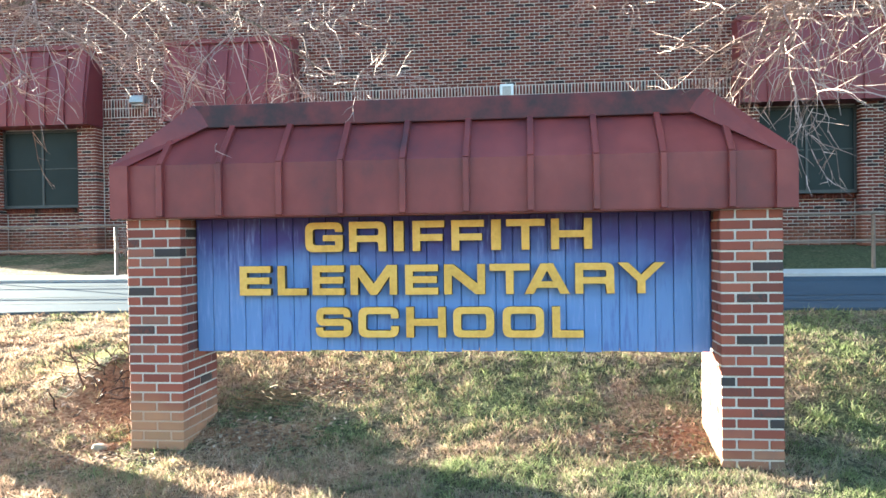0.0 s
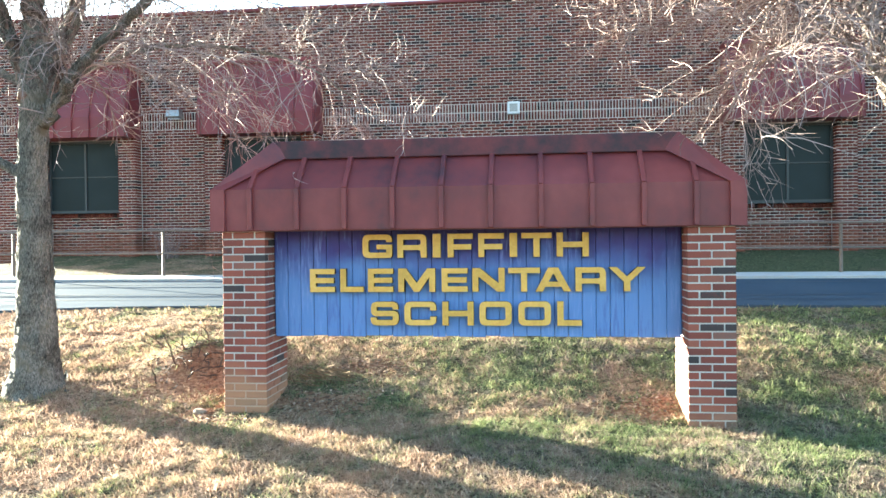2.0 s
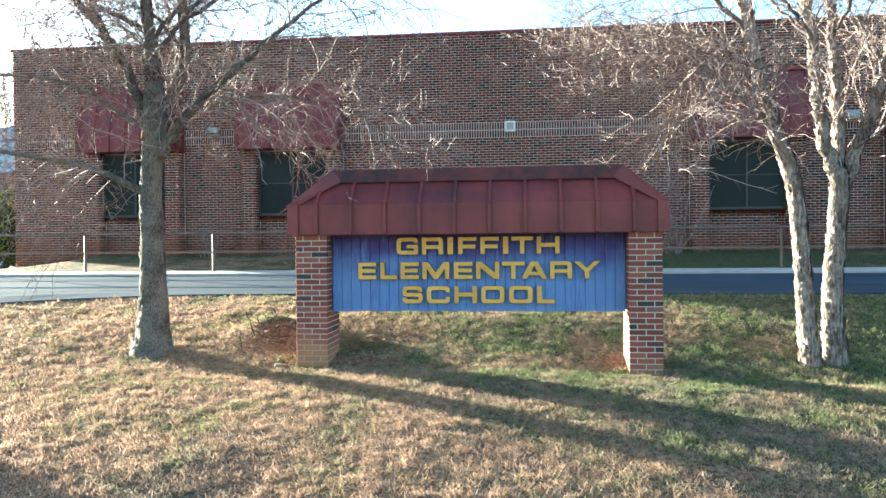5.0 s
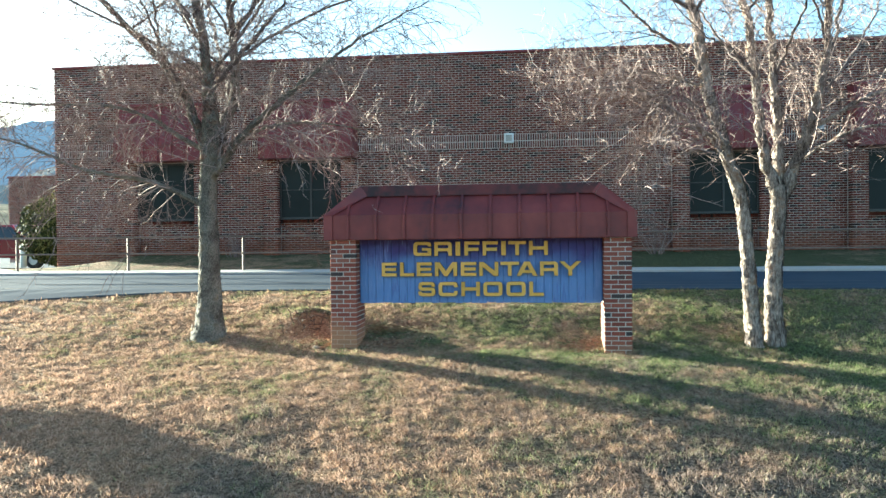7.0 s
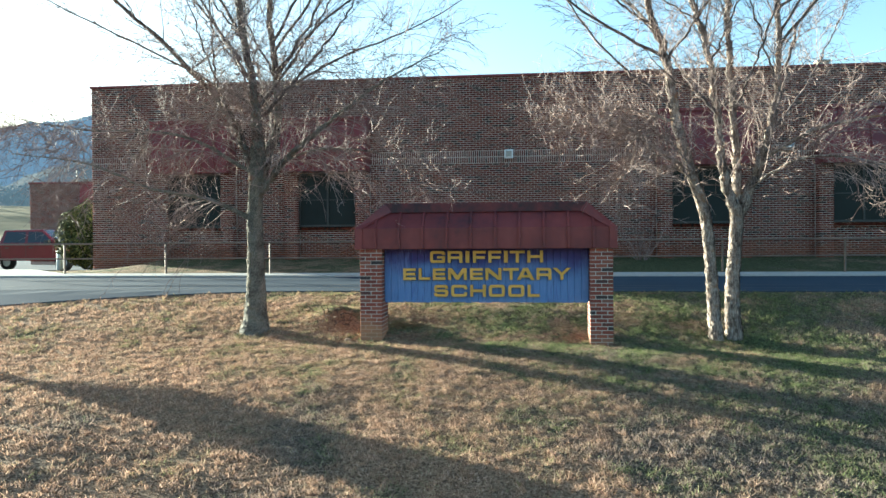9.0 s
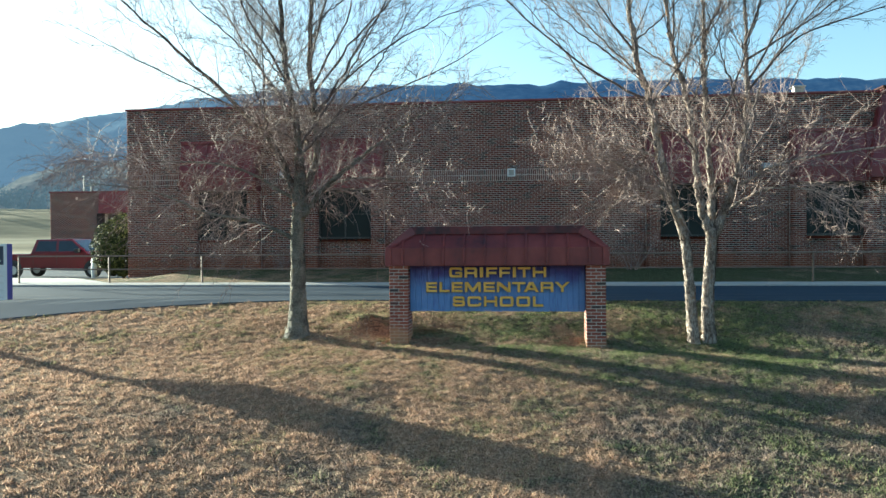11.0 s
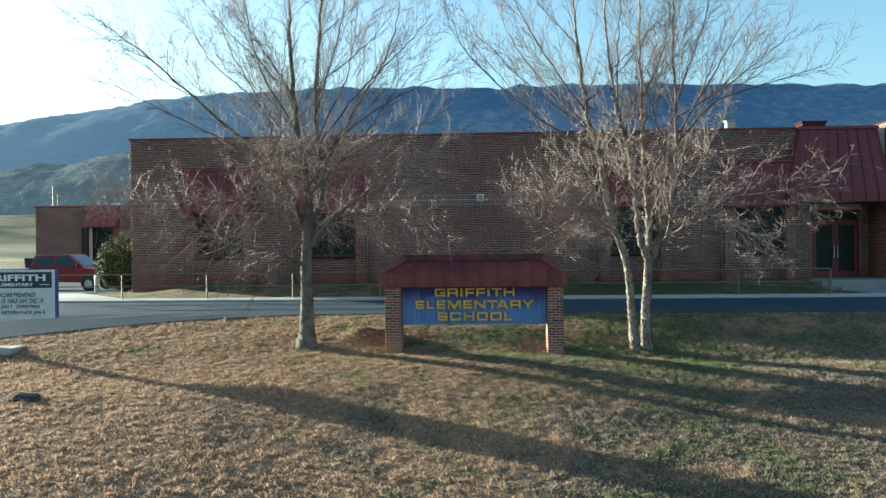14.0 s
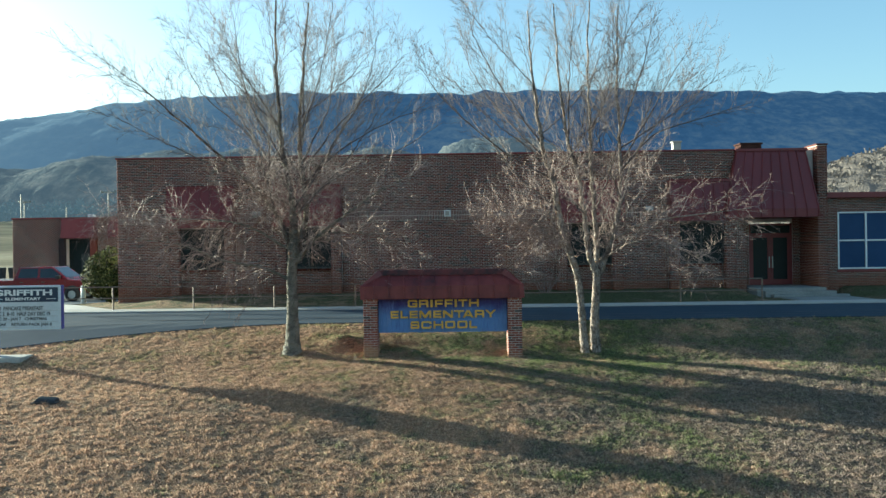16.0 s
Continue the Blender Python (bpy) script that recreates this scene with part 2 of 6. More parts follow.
m_pipe = surface("weathered brown pipe", [(0.3, (0.10, 0.075, 0.06)), (0.7, (0.22, 0.165, 0.13))], 18, 2, 0.6, 0.2)
m_concrete = surface("pale concrete", [(0.25, (0.30, 0.29, 0.272)), (0.5, (0.40, 0.388, 0.364)), (0.75, (0.49, 0.475, 0.446))], 14, 0.7, 0.9, 0, 0.3, 0.004, gloss=0.1)
# darker copy of the pale concrete: shade at the entrance put into the colour
m_step = surface("shaded step concrete", [(0.25, (0.16, 0.16, 0.155)), (0.5, (0.25, 0.245, 0.235)), (0.75, (0.33, 0.325, 0.31))], 14, 0.9, 0.9, 0, 0.3, 0.004, gloss=0.1)
m_asphalt = surface("worn asphalt", [(0.25, (0.032, 0.046, 0.064)), (0.5, (0.047, 0.065, 0.088)), (0.75, (0.068, 0.089, 0.113))], 60, 0.45, 0.92, 0, 0.3, 0.003, gloss=0.05, shine=0.05)
m_straw = surface("dry straw", [(0.2, (0.10, 0.06, 0.03)), (0.6, (0.17, 0.11, 0.06)), (0.9, (0.23, 0.16, 0.09))], 20, 3, 0.9, 0, 0.1, 0.002, 0.5, "island")


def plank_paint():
    """Faded blue paint on boards, chalky in streaks; the violet at the top also paints in the eaves' shade."""
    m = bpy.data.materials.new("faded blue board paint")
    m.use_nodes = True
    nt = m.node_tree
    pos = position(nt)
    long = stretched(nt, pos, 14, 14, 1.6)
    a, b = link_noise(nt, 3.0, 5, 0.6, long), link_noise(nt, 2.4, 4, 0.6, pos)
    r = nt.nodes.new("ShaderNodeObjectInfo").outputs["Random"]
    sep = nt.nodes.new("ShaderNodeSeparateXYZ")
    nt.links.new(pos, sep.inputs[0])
    # violet with height: the eaves' shade put into the paint, besides its fade
    eaves_shade = smoothstep(nt, calc(nt, "ADD", sep.outputs[2], calc(nt, "MULTIPLY", b, 0.5)), 1.45, 1.85)
    base = blend(nt, eaves_shade, (0.115, 0.203, 0.43), (0.040, 0.028, 0.150))
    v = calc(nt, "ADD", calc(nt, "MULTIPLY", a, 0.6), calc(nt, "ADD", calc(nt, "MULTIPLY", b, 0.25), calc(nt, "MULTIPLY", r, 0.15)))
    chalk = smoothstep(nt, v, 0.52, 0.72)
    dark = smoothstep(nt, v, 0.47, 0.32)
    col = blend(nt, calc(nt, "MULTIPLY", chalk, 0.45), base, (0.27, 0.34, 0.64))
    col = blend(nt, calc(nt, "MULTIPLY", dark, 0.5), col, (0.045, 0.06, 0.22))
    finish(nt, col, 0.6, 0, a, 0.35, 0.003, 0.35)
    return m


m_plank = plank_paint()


def bark(name, stops, flake, scale, strength):
    m = bpy.data.materials.new(name)
    m.use_nodes = True
    nt = m.node_tree
    pos = position(nt)
    vec = stretched(nt, pos, 1, 1, 0.3)
    a, b = link_noise(nt, scale, 6, 0.7, vec), link_noise(nt, 3.5, 4, 0.6, pos)
    v = calc(nt, "ADD", calc(nt, "MULTIPLY", a, 0.65), calc(nt, "MULTIPLY", b, 0.35))
    col = ramp(nt, v, stops)
    col = blend(nt, smoothstep(nt, b, 0.56, 0.68), col, flake)
    finish(nt, col, 0.9, 0, a, strength, 0.03, 0.2)
    return m


m_bark = bark("grey furrowed bark", [(0.40, (0.042, 0.039, 0.033)), (0.5, (0.145, 0.136, 0.116)), (0.60, (0.29, 0.27, 0.235))], (0.15, 0.128, 0.095), 95, 1.0)
m_birch = bark("peeling birch bark", [(0.38, (0.045, 0.034, 0.029)), (0.47, (0.20, 0.16, 0.138)), (0.58, (0.46, 0.40, 0.355))], (0.27, 0.17, 0.11), 34, 1.0)
m_twig = surface("winter twig", [(0.25, (0.105, 0.072, 0.065)), (0.5, (0.215, 0.155, 0.14)), (0.8, (0.39, 0.305, 0.275))], 6, 1.2, 0.75, 0, 0.1, 0.002, 0.5, "island")
# darker tone than the twigs: backlight against the sky put into the colour
m_bough = surface("backlit dark winter bough", [(0.25, (0.045, 0.034, 0.033)), (0.5, (0.092, 0.070, 0.066)), (0.8, (0.175, 0.137, 0.126))], 6, 1.2, 0.75, 0, 0.1, 0.002, 0.4, "island")
m_upper = bark("red-brown upper bark", [(0.40, (0.040, 0.028, 0.024)), (0.49, (0.125, 0.090, 0.075)), (0.60, (0.29, 0.225, 0.19))], (0.19, 0.105, 0.068), 34, 1.0)
m_leaf = surface("evergreen leaf", [(0.2, (0.010, 0.017, 0.006)), (0.5, (0.042, 0.054, 0.015)), (0.85, (0.21, 0.20, 0.065))], 8, 2, 0.7, 0, 0.1, 0.002, 0.6, "island", gloss=0.15)


# ---- ground ----
KNOTS = [(-60, -3.4), (-30, -2.8), (-12, -1.52), (-7.4, -0.92), (-5.0, -0.60), (-3.8, -0.41), (-2.5, -0.19), (-1.6, -0.05), (-0.8, 0.035), (0.0, 0.06), (0.6, 0.19), (1.8, 0.48),
         (3.4, 0.70), (6.6, 0.86), (7.5, 0.93), (11.2, 1.30), (13.5, 0.85), (17.5, 0.68), (25, 0.6), (60, 0.6), (400, 3.0)]
KY, KZ = np.array([k[0] for k in KNOTS]), np.array([k[1] for k in KNOTS])


def height(x, y):
    """Height of the soil."""
    z = np.interp(y, KY, KZ)
    # the lawn beside the sign rises more evenly
    even = np.interp(y, [-30, -12, -7.4, -5.0, -3.8, -2.2, -1.2, 0.4, 1.8, 3.4], [-2.6, -1.40, -0.80, -0.46, -0.30, -0.16, -0.04, 0.22, 0.44, 0.70])
    u = np.clip((-1.2 - np.asarray(x)) / 5.5, 0, 1)
    z = np.where((np.asarray(y) > -30) & (np.asarray(y) < 3.4), z + (even - z) * u * u * (3 - 2 * u), z)
    # and falls away on the birch's side
    v = np.clip(np.asarray(x) / 6.5, 0, 1)
    z = z - 0.18 * v * v * (3 - 2 * v) * np.interp(y, [-14, -7, -4.5, 1.2, 3.3], [0, 0.5, 1, 1, 0])
    ramped = np.clip((np.asarray(x) + 13.4) / 2.0, 0, 1) * np.maximum(np.clip((12.7 - np.asarray(x)) / 0.5, 0, 1), np.clip((np.asarray(x) - 16.3) / 0.5, 0, 1))
    flat = np.interp(y, [7.5, 9.5, 13, 17.5, 25], [0.93, 0.95, 0.86, 0.68, 0.6])
    z = np.where(np.asarray(y) > 7.5, flat + (z - flat) * np.where(np.asarray(y) > 13.5, 1, ramped), z)
    return z


def lie(x, y):
    return float(height(x, y))


def soil(name, blades):
    """Winter lawn: straw and green in patches, bare red clay where the rain runs off the sign."""
    m = bpy.data.materials.new(name)
    m.use_nodes = True
    nt = m.node_tree
    pos = position(nt)
    a, b, c = link_noise(nt, 24, 6, 0.75, pos), link_noise(nt, 1.1, 4, 0.6, pos), link_noise(nt, 5.0, 5, 0.65, pos)
    sep = nt.nodes.new("ShaderNodeSeparateXYZ")
    nt.links.new(pos, sep.inputs[0])
    side = nt.nodes.new("ShaderNodeClamp")
    nt.links.new(sep.outputs[0], side.inputs[0])
    side.inputs[1].default_value, side.inputs[2].default_value = -6.0, 5.0
    lush = calc(nt, "ADD", calc(nt, "MULTIPLY", side.outputs[0], 0.019), calc(nt, "MULTIPLY", smoothstep(nt, sep.outputs[1], -4.0, 1.0), 0.145))
    lush = calc(nt, "SUBTRACT", lush, calc(nt, "MULTIPLY", smoothstep(nt, sep.outputs[0], 4.5, 8.0), 0.14))
    lush = calc(nt, "ADD", lush, calc(nt, "MULTIPLY", smoothstep(nt, sep.outputs[1], 7.2, 8.2), 0.12))
    g = calc(nt, "ADD", calc(nt, "ADD", calc(nt, "MULTIPLY", b, 0.85), calc(nt, "MULTIPLY", c, 0.5)), calc(nt, "SUBTRACT", lush, 0.175))
    thatch = smoothstep(nt, calc(nt, "ADD", link_noise(nt, 0.55, 4, 0.65, pos), calc(nt, "MULTIPLY", side.outputs[0], 0.022)), 0.46, 0.64)
    if blades:
        own = nt.nodes.new("ShaderNodeNewGeometry").outputs["Random Per Island"]
        tuft = smoothstep(nt, link_noise(nt, 13, 4, 0.7, pos), 0.34, 0.66)
        r = calc(nt, "ADD", calc(nt, "MULTIPLY", own, 0.45), calc(nt, "MULTIPLY", tuft, 0.55))
        g = calc(nt, "ADD", g, calc(nt, "MULTIPLY", calc(nt, "SUBTRACT", own, 0.5), 0.3))
        dry = ramp(nt, r, [(0.0, (0.21, 0.132, 0.088)), (0.5, (0.42, 0.279, 0.195)), (1.0, (0.64, 0.466, 0.35))])
        dull = ramp(nt, r, [(0.0, (0.135, 0.101, 0.084)), (0.5, (0.295, 0.228, 0.187)), (1.0, (0.51, 0.41, 0.346))])
        green = ramp(nt, r, [(0.0, (0.07, 0.092, 0.04)), (0.6, (0.175, 0.205, 0.085)), (1.0, (0.33, 0.335, 0.165))])
    else:
        dry = ramp(nt, a, [(0.38, (0.075, 0.047, 0.029)), (0.5, (0.22, 0.147, 0.09)), (0.62, (0.41, 0.29, 0.188))])
        dull = ramp(nt, a, [(0.38, (0.034, 0.026, 0.02)), (0.5, (0.105, 0.082, 0.06)), (0.62, (0.25, 0.20, 0.145))])
        green = ramp(nt, a, [(0.38, (0.024, 0.027, 0.014)), (0.5, (0.066, 0.072, 0.033)), (0.62, (0.165, 0.168, 0.085))])
    dry = blend(nt, thatch, dry, dull)
    col = blend(nt, smoothstep(nt, g, 0.51, 0.79), dry, green)
    if not blades:
        for (px, py, rad) in BARE:
            dist = nt.nodes.new("ShaderNodeVectorMath")
            dist.operation = "DISTANCE"
            nt.links.new(stretched(nt, pos, 1, 1.4, 0), dist.inputs[0])
            dist.inputs[1].default_value = (px, py * 1.4, 0)
            d = calc(nt, "ADD", dist.outputs["Value"], calc(nt, "MULTIPLY", calc(nt, "SUBTRACT", c, 0.5), 1.9))
            clay = ramp(nt, a, [(0.36, (0.10, 0.055, 0.034)), (0.5, (0.25, 0.138, 0.080)), (0.64, (0.40, 0.255, 0.155))])
            col = blend(nt, smoothstep(nt, d, rad, rad * 0.5), col, clay)
    finish(nt, col, 0.95, 0, None if blades else a, 0.9, 0.05, 0.1)
    if blades:
        # thin blades let the low sun through
        thin, mix = nt.nodes.new("ShaderNodeBsdfTranslucent"), nt.nodes.new("ShaderNodeMixShader")
        nt.links.new(col, thin.inputs[0])
        mix.inputs[0].default_value = 0.36
        nt.links.new(nt.nodes["Principled BSDF"].outputs[0], mix.inputs[1])
        nt.links.new(thin.outputs[0], mix.inputs[2])
        nt.links.new(mix.outputs[0], nt.nodes["Material Output"].inputs[0])
    return m


BARE = [(-2.8, 0.7, 0.82), (-1.35, 0.25, 0.5), (1.5, 0.35, 0.5), (-2.35, -0.15, 0.5), (-1.1, 1.1, 0.4)]
m_soil = soil("winter lawn", False)
m_blade = soil("grass blade", True)


def build_ground():
    """One sheet to the horizon, fine enough near the sign for the lumps of an old lawn."""
    xs = np.unique(np.concatenate([np.linspace(-900, -60, 15), np.linspace(-60, -13, 25), np.arange(-13, 12.01, 0.1), np.arange(12, 18.01, 0.2), np.linspace(18, 60, 22), np.linspace(60, 900, 15)]).round(4))
    ys = np.unique(np.concatenate([np.linspace(-300, -24, 9), np.linspace(-24, -13, 12), np.arange(-13, 3.4, 0.1), np.arange(3.4, 12.01, 0.2), np.linspace(12, 60, 25), np.linspace(60, 1500, 20)]).round(4))
    X, Y = np.meshgrid(xs, ys)
    Z = height(X, Y)
    near = (X > -13) & (X < 12) & (Y > -13) & (Y < 3.2)
    lumps = lambda x, y: noise.noise((x * 0.9, y * 0.9, 0.0)) * 0.022 + noise.noise((x * 2.6, y * 2.6, 5.0)) * 0.011 + noise.noise((x * 5.6, y * 5.6, 9.0)) * 0.008
    Z[near] += np.array([lumps(x, y) for x, y in zip(X[near].tolist(), Y[near].tolist())])
    # a low heap of soil and roots beside the pillar
    Z += 0.22 * np.exp(-(((X + 2.95) / 0.5) ** 2 + ((Y - 1.2) / 0.38) ** 2))
    nx, ny = len(xs), len(ys)
    b = Build()
    b.v = list(zip(X.ravel().tolist(), Y.ravel().tolist(), Z.ravel().tolist()))
    b.f = [(j * nx + i, j * nx + i + 1, (j + 1) * nx + i + 1, (j + 1) * nx + i) for j in range(ny - 1) for i in range(nx - 1)]
    me = b.mesh("ground", True)
    return solid("ground", me, m_soil, "sloping winter lawn of straw and green grass", "ground", kind="structure"), (xs, ys, Z)


ground, GRID = build_ground()


def soil_at(x, y):
    """Height of the ground mesh itself, for arrays."""
    xs, ys, Z = GRID
    i, j = np.clip(np.searchsorted(xs, x) - 1, 0, len(xs) - 2), np.clip(np.searchsorted(ys, y) - 1, 0, len(ys) - 2)
    u, v = (x - xs[i]) / (xs[i + 1] - xs[i]), (y - ys[j]) / (ys[j + 1] - ys[j])
    return (Z[j, i] * (1 - u) + Z[j, i + 1] * u) * (1 - v) + (Z[j + 1, i] * (1 - u) + Z[j + 1, i + 1] * u) * v


def strip(name, near, far, xs, lift, material, label, category, skirt=0.12):
    """A paved strip between the lines y = near(x) and y = far(x), with a thickness that sinks into the soil."""
    b, n, k = Build(), len(xs), 9
    rows = []
    for i, x in enumerate(xs):
        y0, y1 = near(x), far(x)
        for j in range(k):
            y = y0 + (y1 - y0) * j / (k - 1)
            b.v.append((x, y, lie(x, y) + lift))
    for i in range(n - 1):
        for j in range(k - 1):
            a = i * k + j
            b.f.append((a, a + k, a + k + 1, a + 1))
    m = len(b.v)
    b.v += [(x, y, z - skirt) for x, y, z in b.v[:m]]
    for i in range(n - 1):
        b.f.append((i * k, i * k + m, (i + 1) * k + m, (i + 1) * k))
        e = i * k + k - 1
        b.f.append((e, e + k, e + k + m, e + m))
    return solid(name, b, material, label, category, kind="structure")


def road_near(x):
    return 3.5 - 0.031 * max(0.0, -3.5 - x) ** 1.95


def road_far(x):
    return 6.75


XS = [-30 + i * 0.5 for i in range(170)]
strip("road", road_near, road_far, XS, 0.03, m_asphalt, "worn grey asphalt driveway curving past the lawn", "road")
strip("pavement", lambda x: 6.75, lambda x: 7.3 + 3.0 * max(0.0, min(1.0, (-12.6 - x) / 3.0)), XS, 0.075, m_concrete, "pale concrete pavement along the driveway", "pavement")
strip("parking_lot", lambda x: 11.6, lambda x: 60.0, [-120 + i * 4 for i in range(27)], 0.03, m_asphalt, "grey asphalt parking lot beside the school", "parking lot")


def build_grass():
    """Short blades in tufts over the lawn that the camera passes."""
    rng = np.random.default_rng(3)
    per = 8
    near, wide, rim = 92000, 68000, 26000
    ty = np.concatenate([rng.normal(-0.9, 2.2, near), -12.5 + 16.0 * rng.random(wide), -24 + 27.0 * rng.random(rim)])
    tx = np.concatenate([rng.normal(0, 3.6, near), (rng.random(wide) * 2 - 1) * (5.5 + 0.6 * (ty[near:near + wide] + 13.0)) + 0.2, (rng.random(rim) * 2 - 1) * 17])
    away = np.clip((np.hypot(tx / 1.5, ty + 0.9) - 2.0) / 5.0, 0, 1)
    # clumps and thin places
    clump = np.array([noise.noise((u * 6.5, v * 6.5, 3.0)) + 0.8 * noise.noise((u * 17, v * 17, 8.0)) for u, v in zip(tx.tolist(), ty.tolist())])
    thick = clump + rng.normal(0, 0.12, len(tx)) > -0.16
    tx, ty, away, clump = tx[thick], ty[thick], away[thick], clump[thick]
    broad = np.repeat(away, per)
    tufts = len(tx)
    y = np.repeat(ty, per) + rng.normal(0, 0.03, tufts * per)
    x = np.repeat(tx, per) + rng.normal(0, 0.03, tufts * per)
    size = np.repeat((0.5 + 0.9 * rng.random(tufts) ** 1.7) * np.clip(1.0 + 0.9 * clump, 0.5, 1.7), per)
    n = len(x)
    edge = 3.5 - 0.031 * np.maximum(0.0, -3.5 - x) ** 1.95
    keep = y < edge - 0.04
    for px, py, rad in BARE:
        d = np.hypot(x - px, (y - py) * 1.4) + (rng.random(n) - 0.5) * 0.6
        keep &= (d > rad * 0.85) | (rng.random(n) < 0.12)
    x, y, size, broad = x[keep], y[keep], size[keep], broad[keep]
    n = len(x)
    z = soil_at(x, y) - 0.006
    a = rng.random(n) * 2 * np.pi
    h = size * (0.014 + 0.032 * rng.random(n) ** 1.5) * (1 + 0.3 * broad)
    w = (0.0022 + 0.0028 * rng.random(n)) * (1 + 1.8 * broad)
    lean = (0.2 + 1.2 * rng.random(n)) * h
    b = rng.random(n) * 2 * np.pi
    v = np.empty((n, 3, 3))
    v[:, 0] = np.stack([x - np.cos(a) * w, y - np.sin(a) * w, z], 1)
    v[:, 1] = np.stack([x + np.cos(a) * w, y + np.sin(a) * w, z], 1)
    v[:, 2] = np.stack([x + np.cos(b) * lean, y + np.sin(b) * lean, z + h], 1)
    me = bpy.data.meshes.new("grass")
    me.vertices.add(3 * n)
    me.vertices.foreach_set("co", v.ravel())
    me.loops.add(3 * n)
    me.loops.foreach_set("vertex_index", np.arange(3 * n))
    me.polygons.add(n)
    me.polygons.foreach_set("loop_start", np.arange(n) * 3)
    me.update(calc_edges=True)
    solid("grass", me, m_blade, "short dry winter grass blades on the lawn", "grass", kind="stuff")


build_grass()

# ---- school building ----
WALL_Y, PIER_Y, GLASS_Y = 11.23, 10.92, 11.14
X_LEFT, X_DOOR, TOP, BASE = -13.92, 12.36, 7.06, 0.9
BAYS = [(-11.18, -9.30), (-6.71, -4.80), (5.13, 7.03), (9.85, 11.72)]
PIER = 0.44
SILL, HEAD = 2.35, 4.07
COURSE = 0.0677

school = thing("school_building", (0, 12, 1.0), "long one-storey red brick school building with dark red metal awnings", "school building")


class Bricks:
    """Rows of brick boxes, open at the back."""

    def __init__(self):
        self.rows = []

    def wall(self, x0, x1, z0, z1, y, depth, rng, length=0.2032, joint=0.0135, soldier=False):
        step_z = 0.2032 if soldier else COURSE
        step_x = COURSE if soldier else length
        k = int(round((z1 - z0) / step_z))
        for r in range(k):
            za = z0 + r * step_z
            x = x0 - (step_x / 2 if r % 2 and not soldier else 0)
            while x < x1 - 0.02:
                a, b = max(x, x0) + joint / 2, min(x + step_x, x1) - joint / 2
                if b - a > 0.02:
                    self.rows.append((a, b, y + (rng.random() - 0.5) * 0.004, y + depth, za + joint / 2, za + step_z - joint / 2))
                x += step_x
        return self

    def mesh(self, name):
        q = np.array(self.rows)
        n = len(q)
        ix = [(0, 2, 4), (1, 2, 4), (1, 2, 5), (0, 2, 5), (0, 3, 4), (1, 3, 4), (1, 3, 5), (0, 3, 5)]
        v = np.stack([q[:, list(i)] for i in ix], 1).reshape(-1, 3)
        f = np.array([(0, 1, 2, 3), (1, 5, 6, 2), (4, 0, 3, 7), (3, 2, 6, 7), (0, 4, 5, 1)])
        loops = (f[None] + np.arange(n)[:, None, None] * 8).ravel()
        me = bpy.data.meshes.new(name)
        me.vertices.add(len(v))
        me.vertices.foreach_set("co", v.ravel())
        me.loops.add(len(loops))
        me.loops.foreach_set("vertex_index", loops)
        me.polygons.add(n * 5)
        me.polygons.foreach_set("loop_start", np.arange(n * 5) * 4)
        me.update(calc_edges=True)
        return me


NEAR_WALL = (-3.2512, 3.2512, 24, 33)


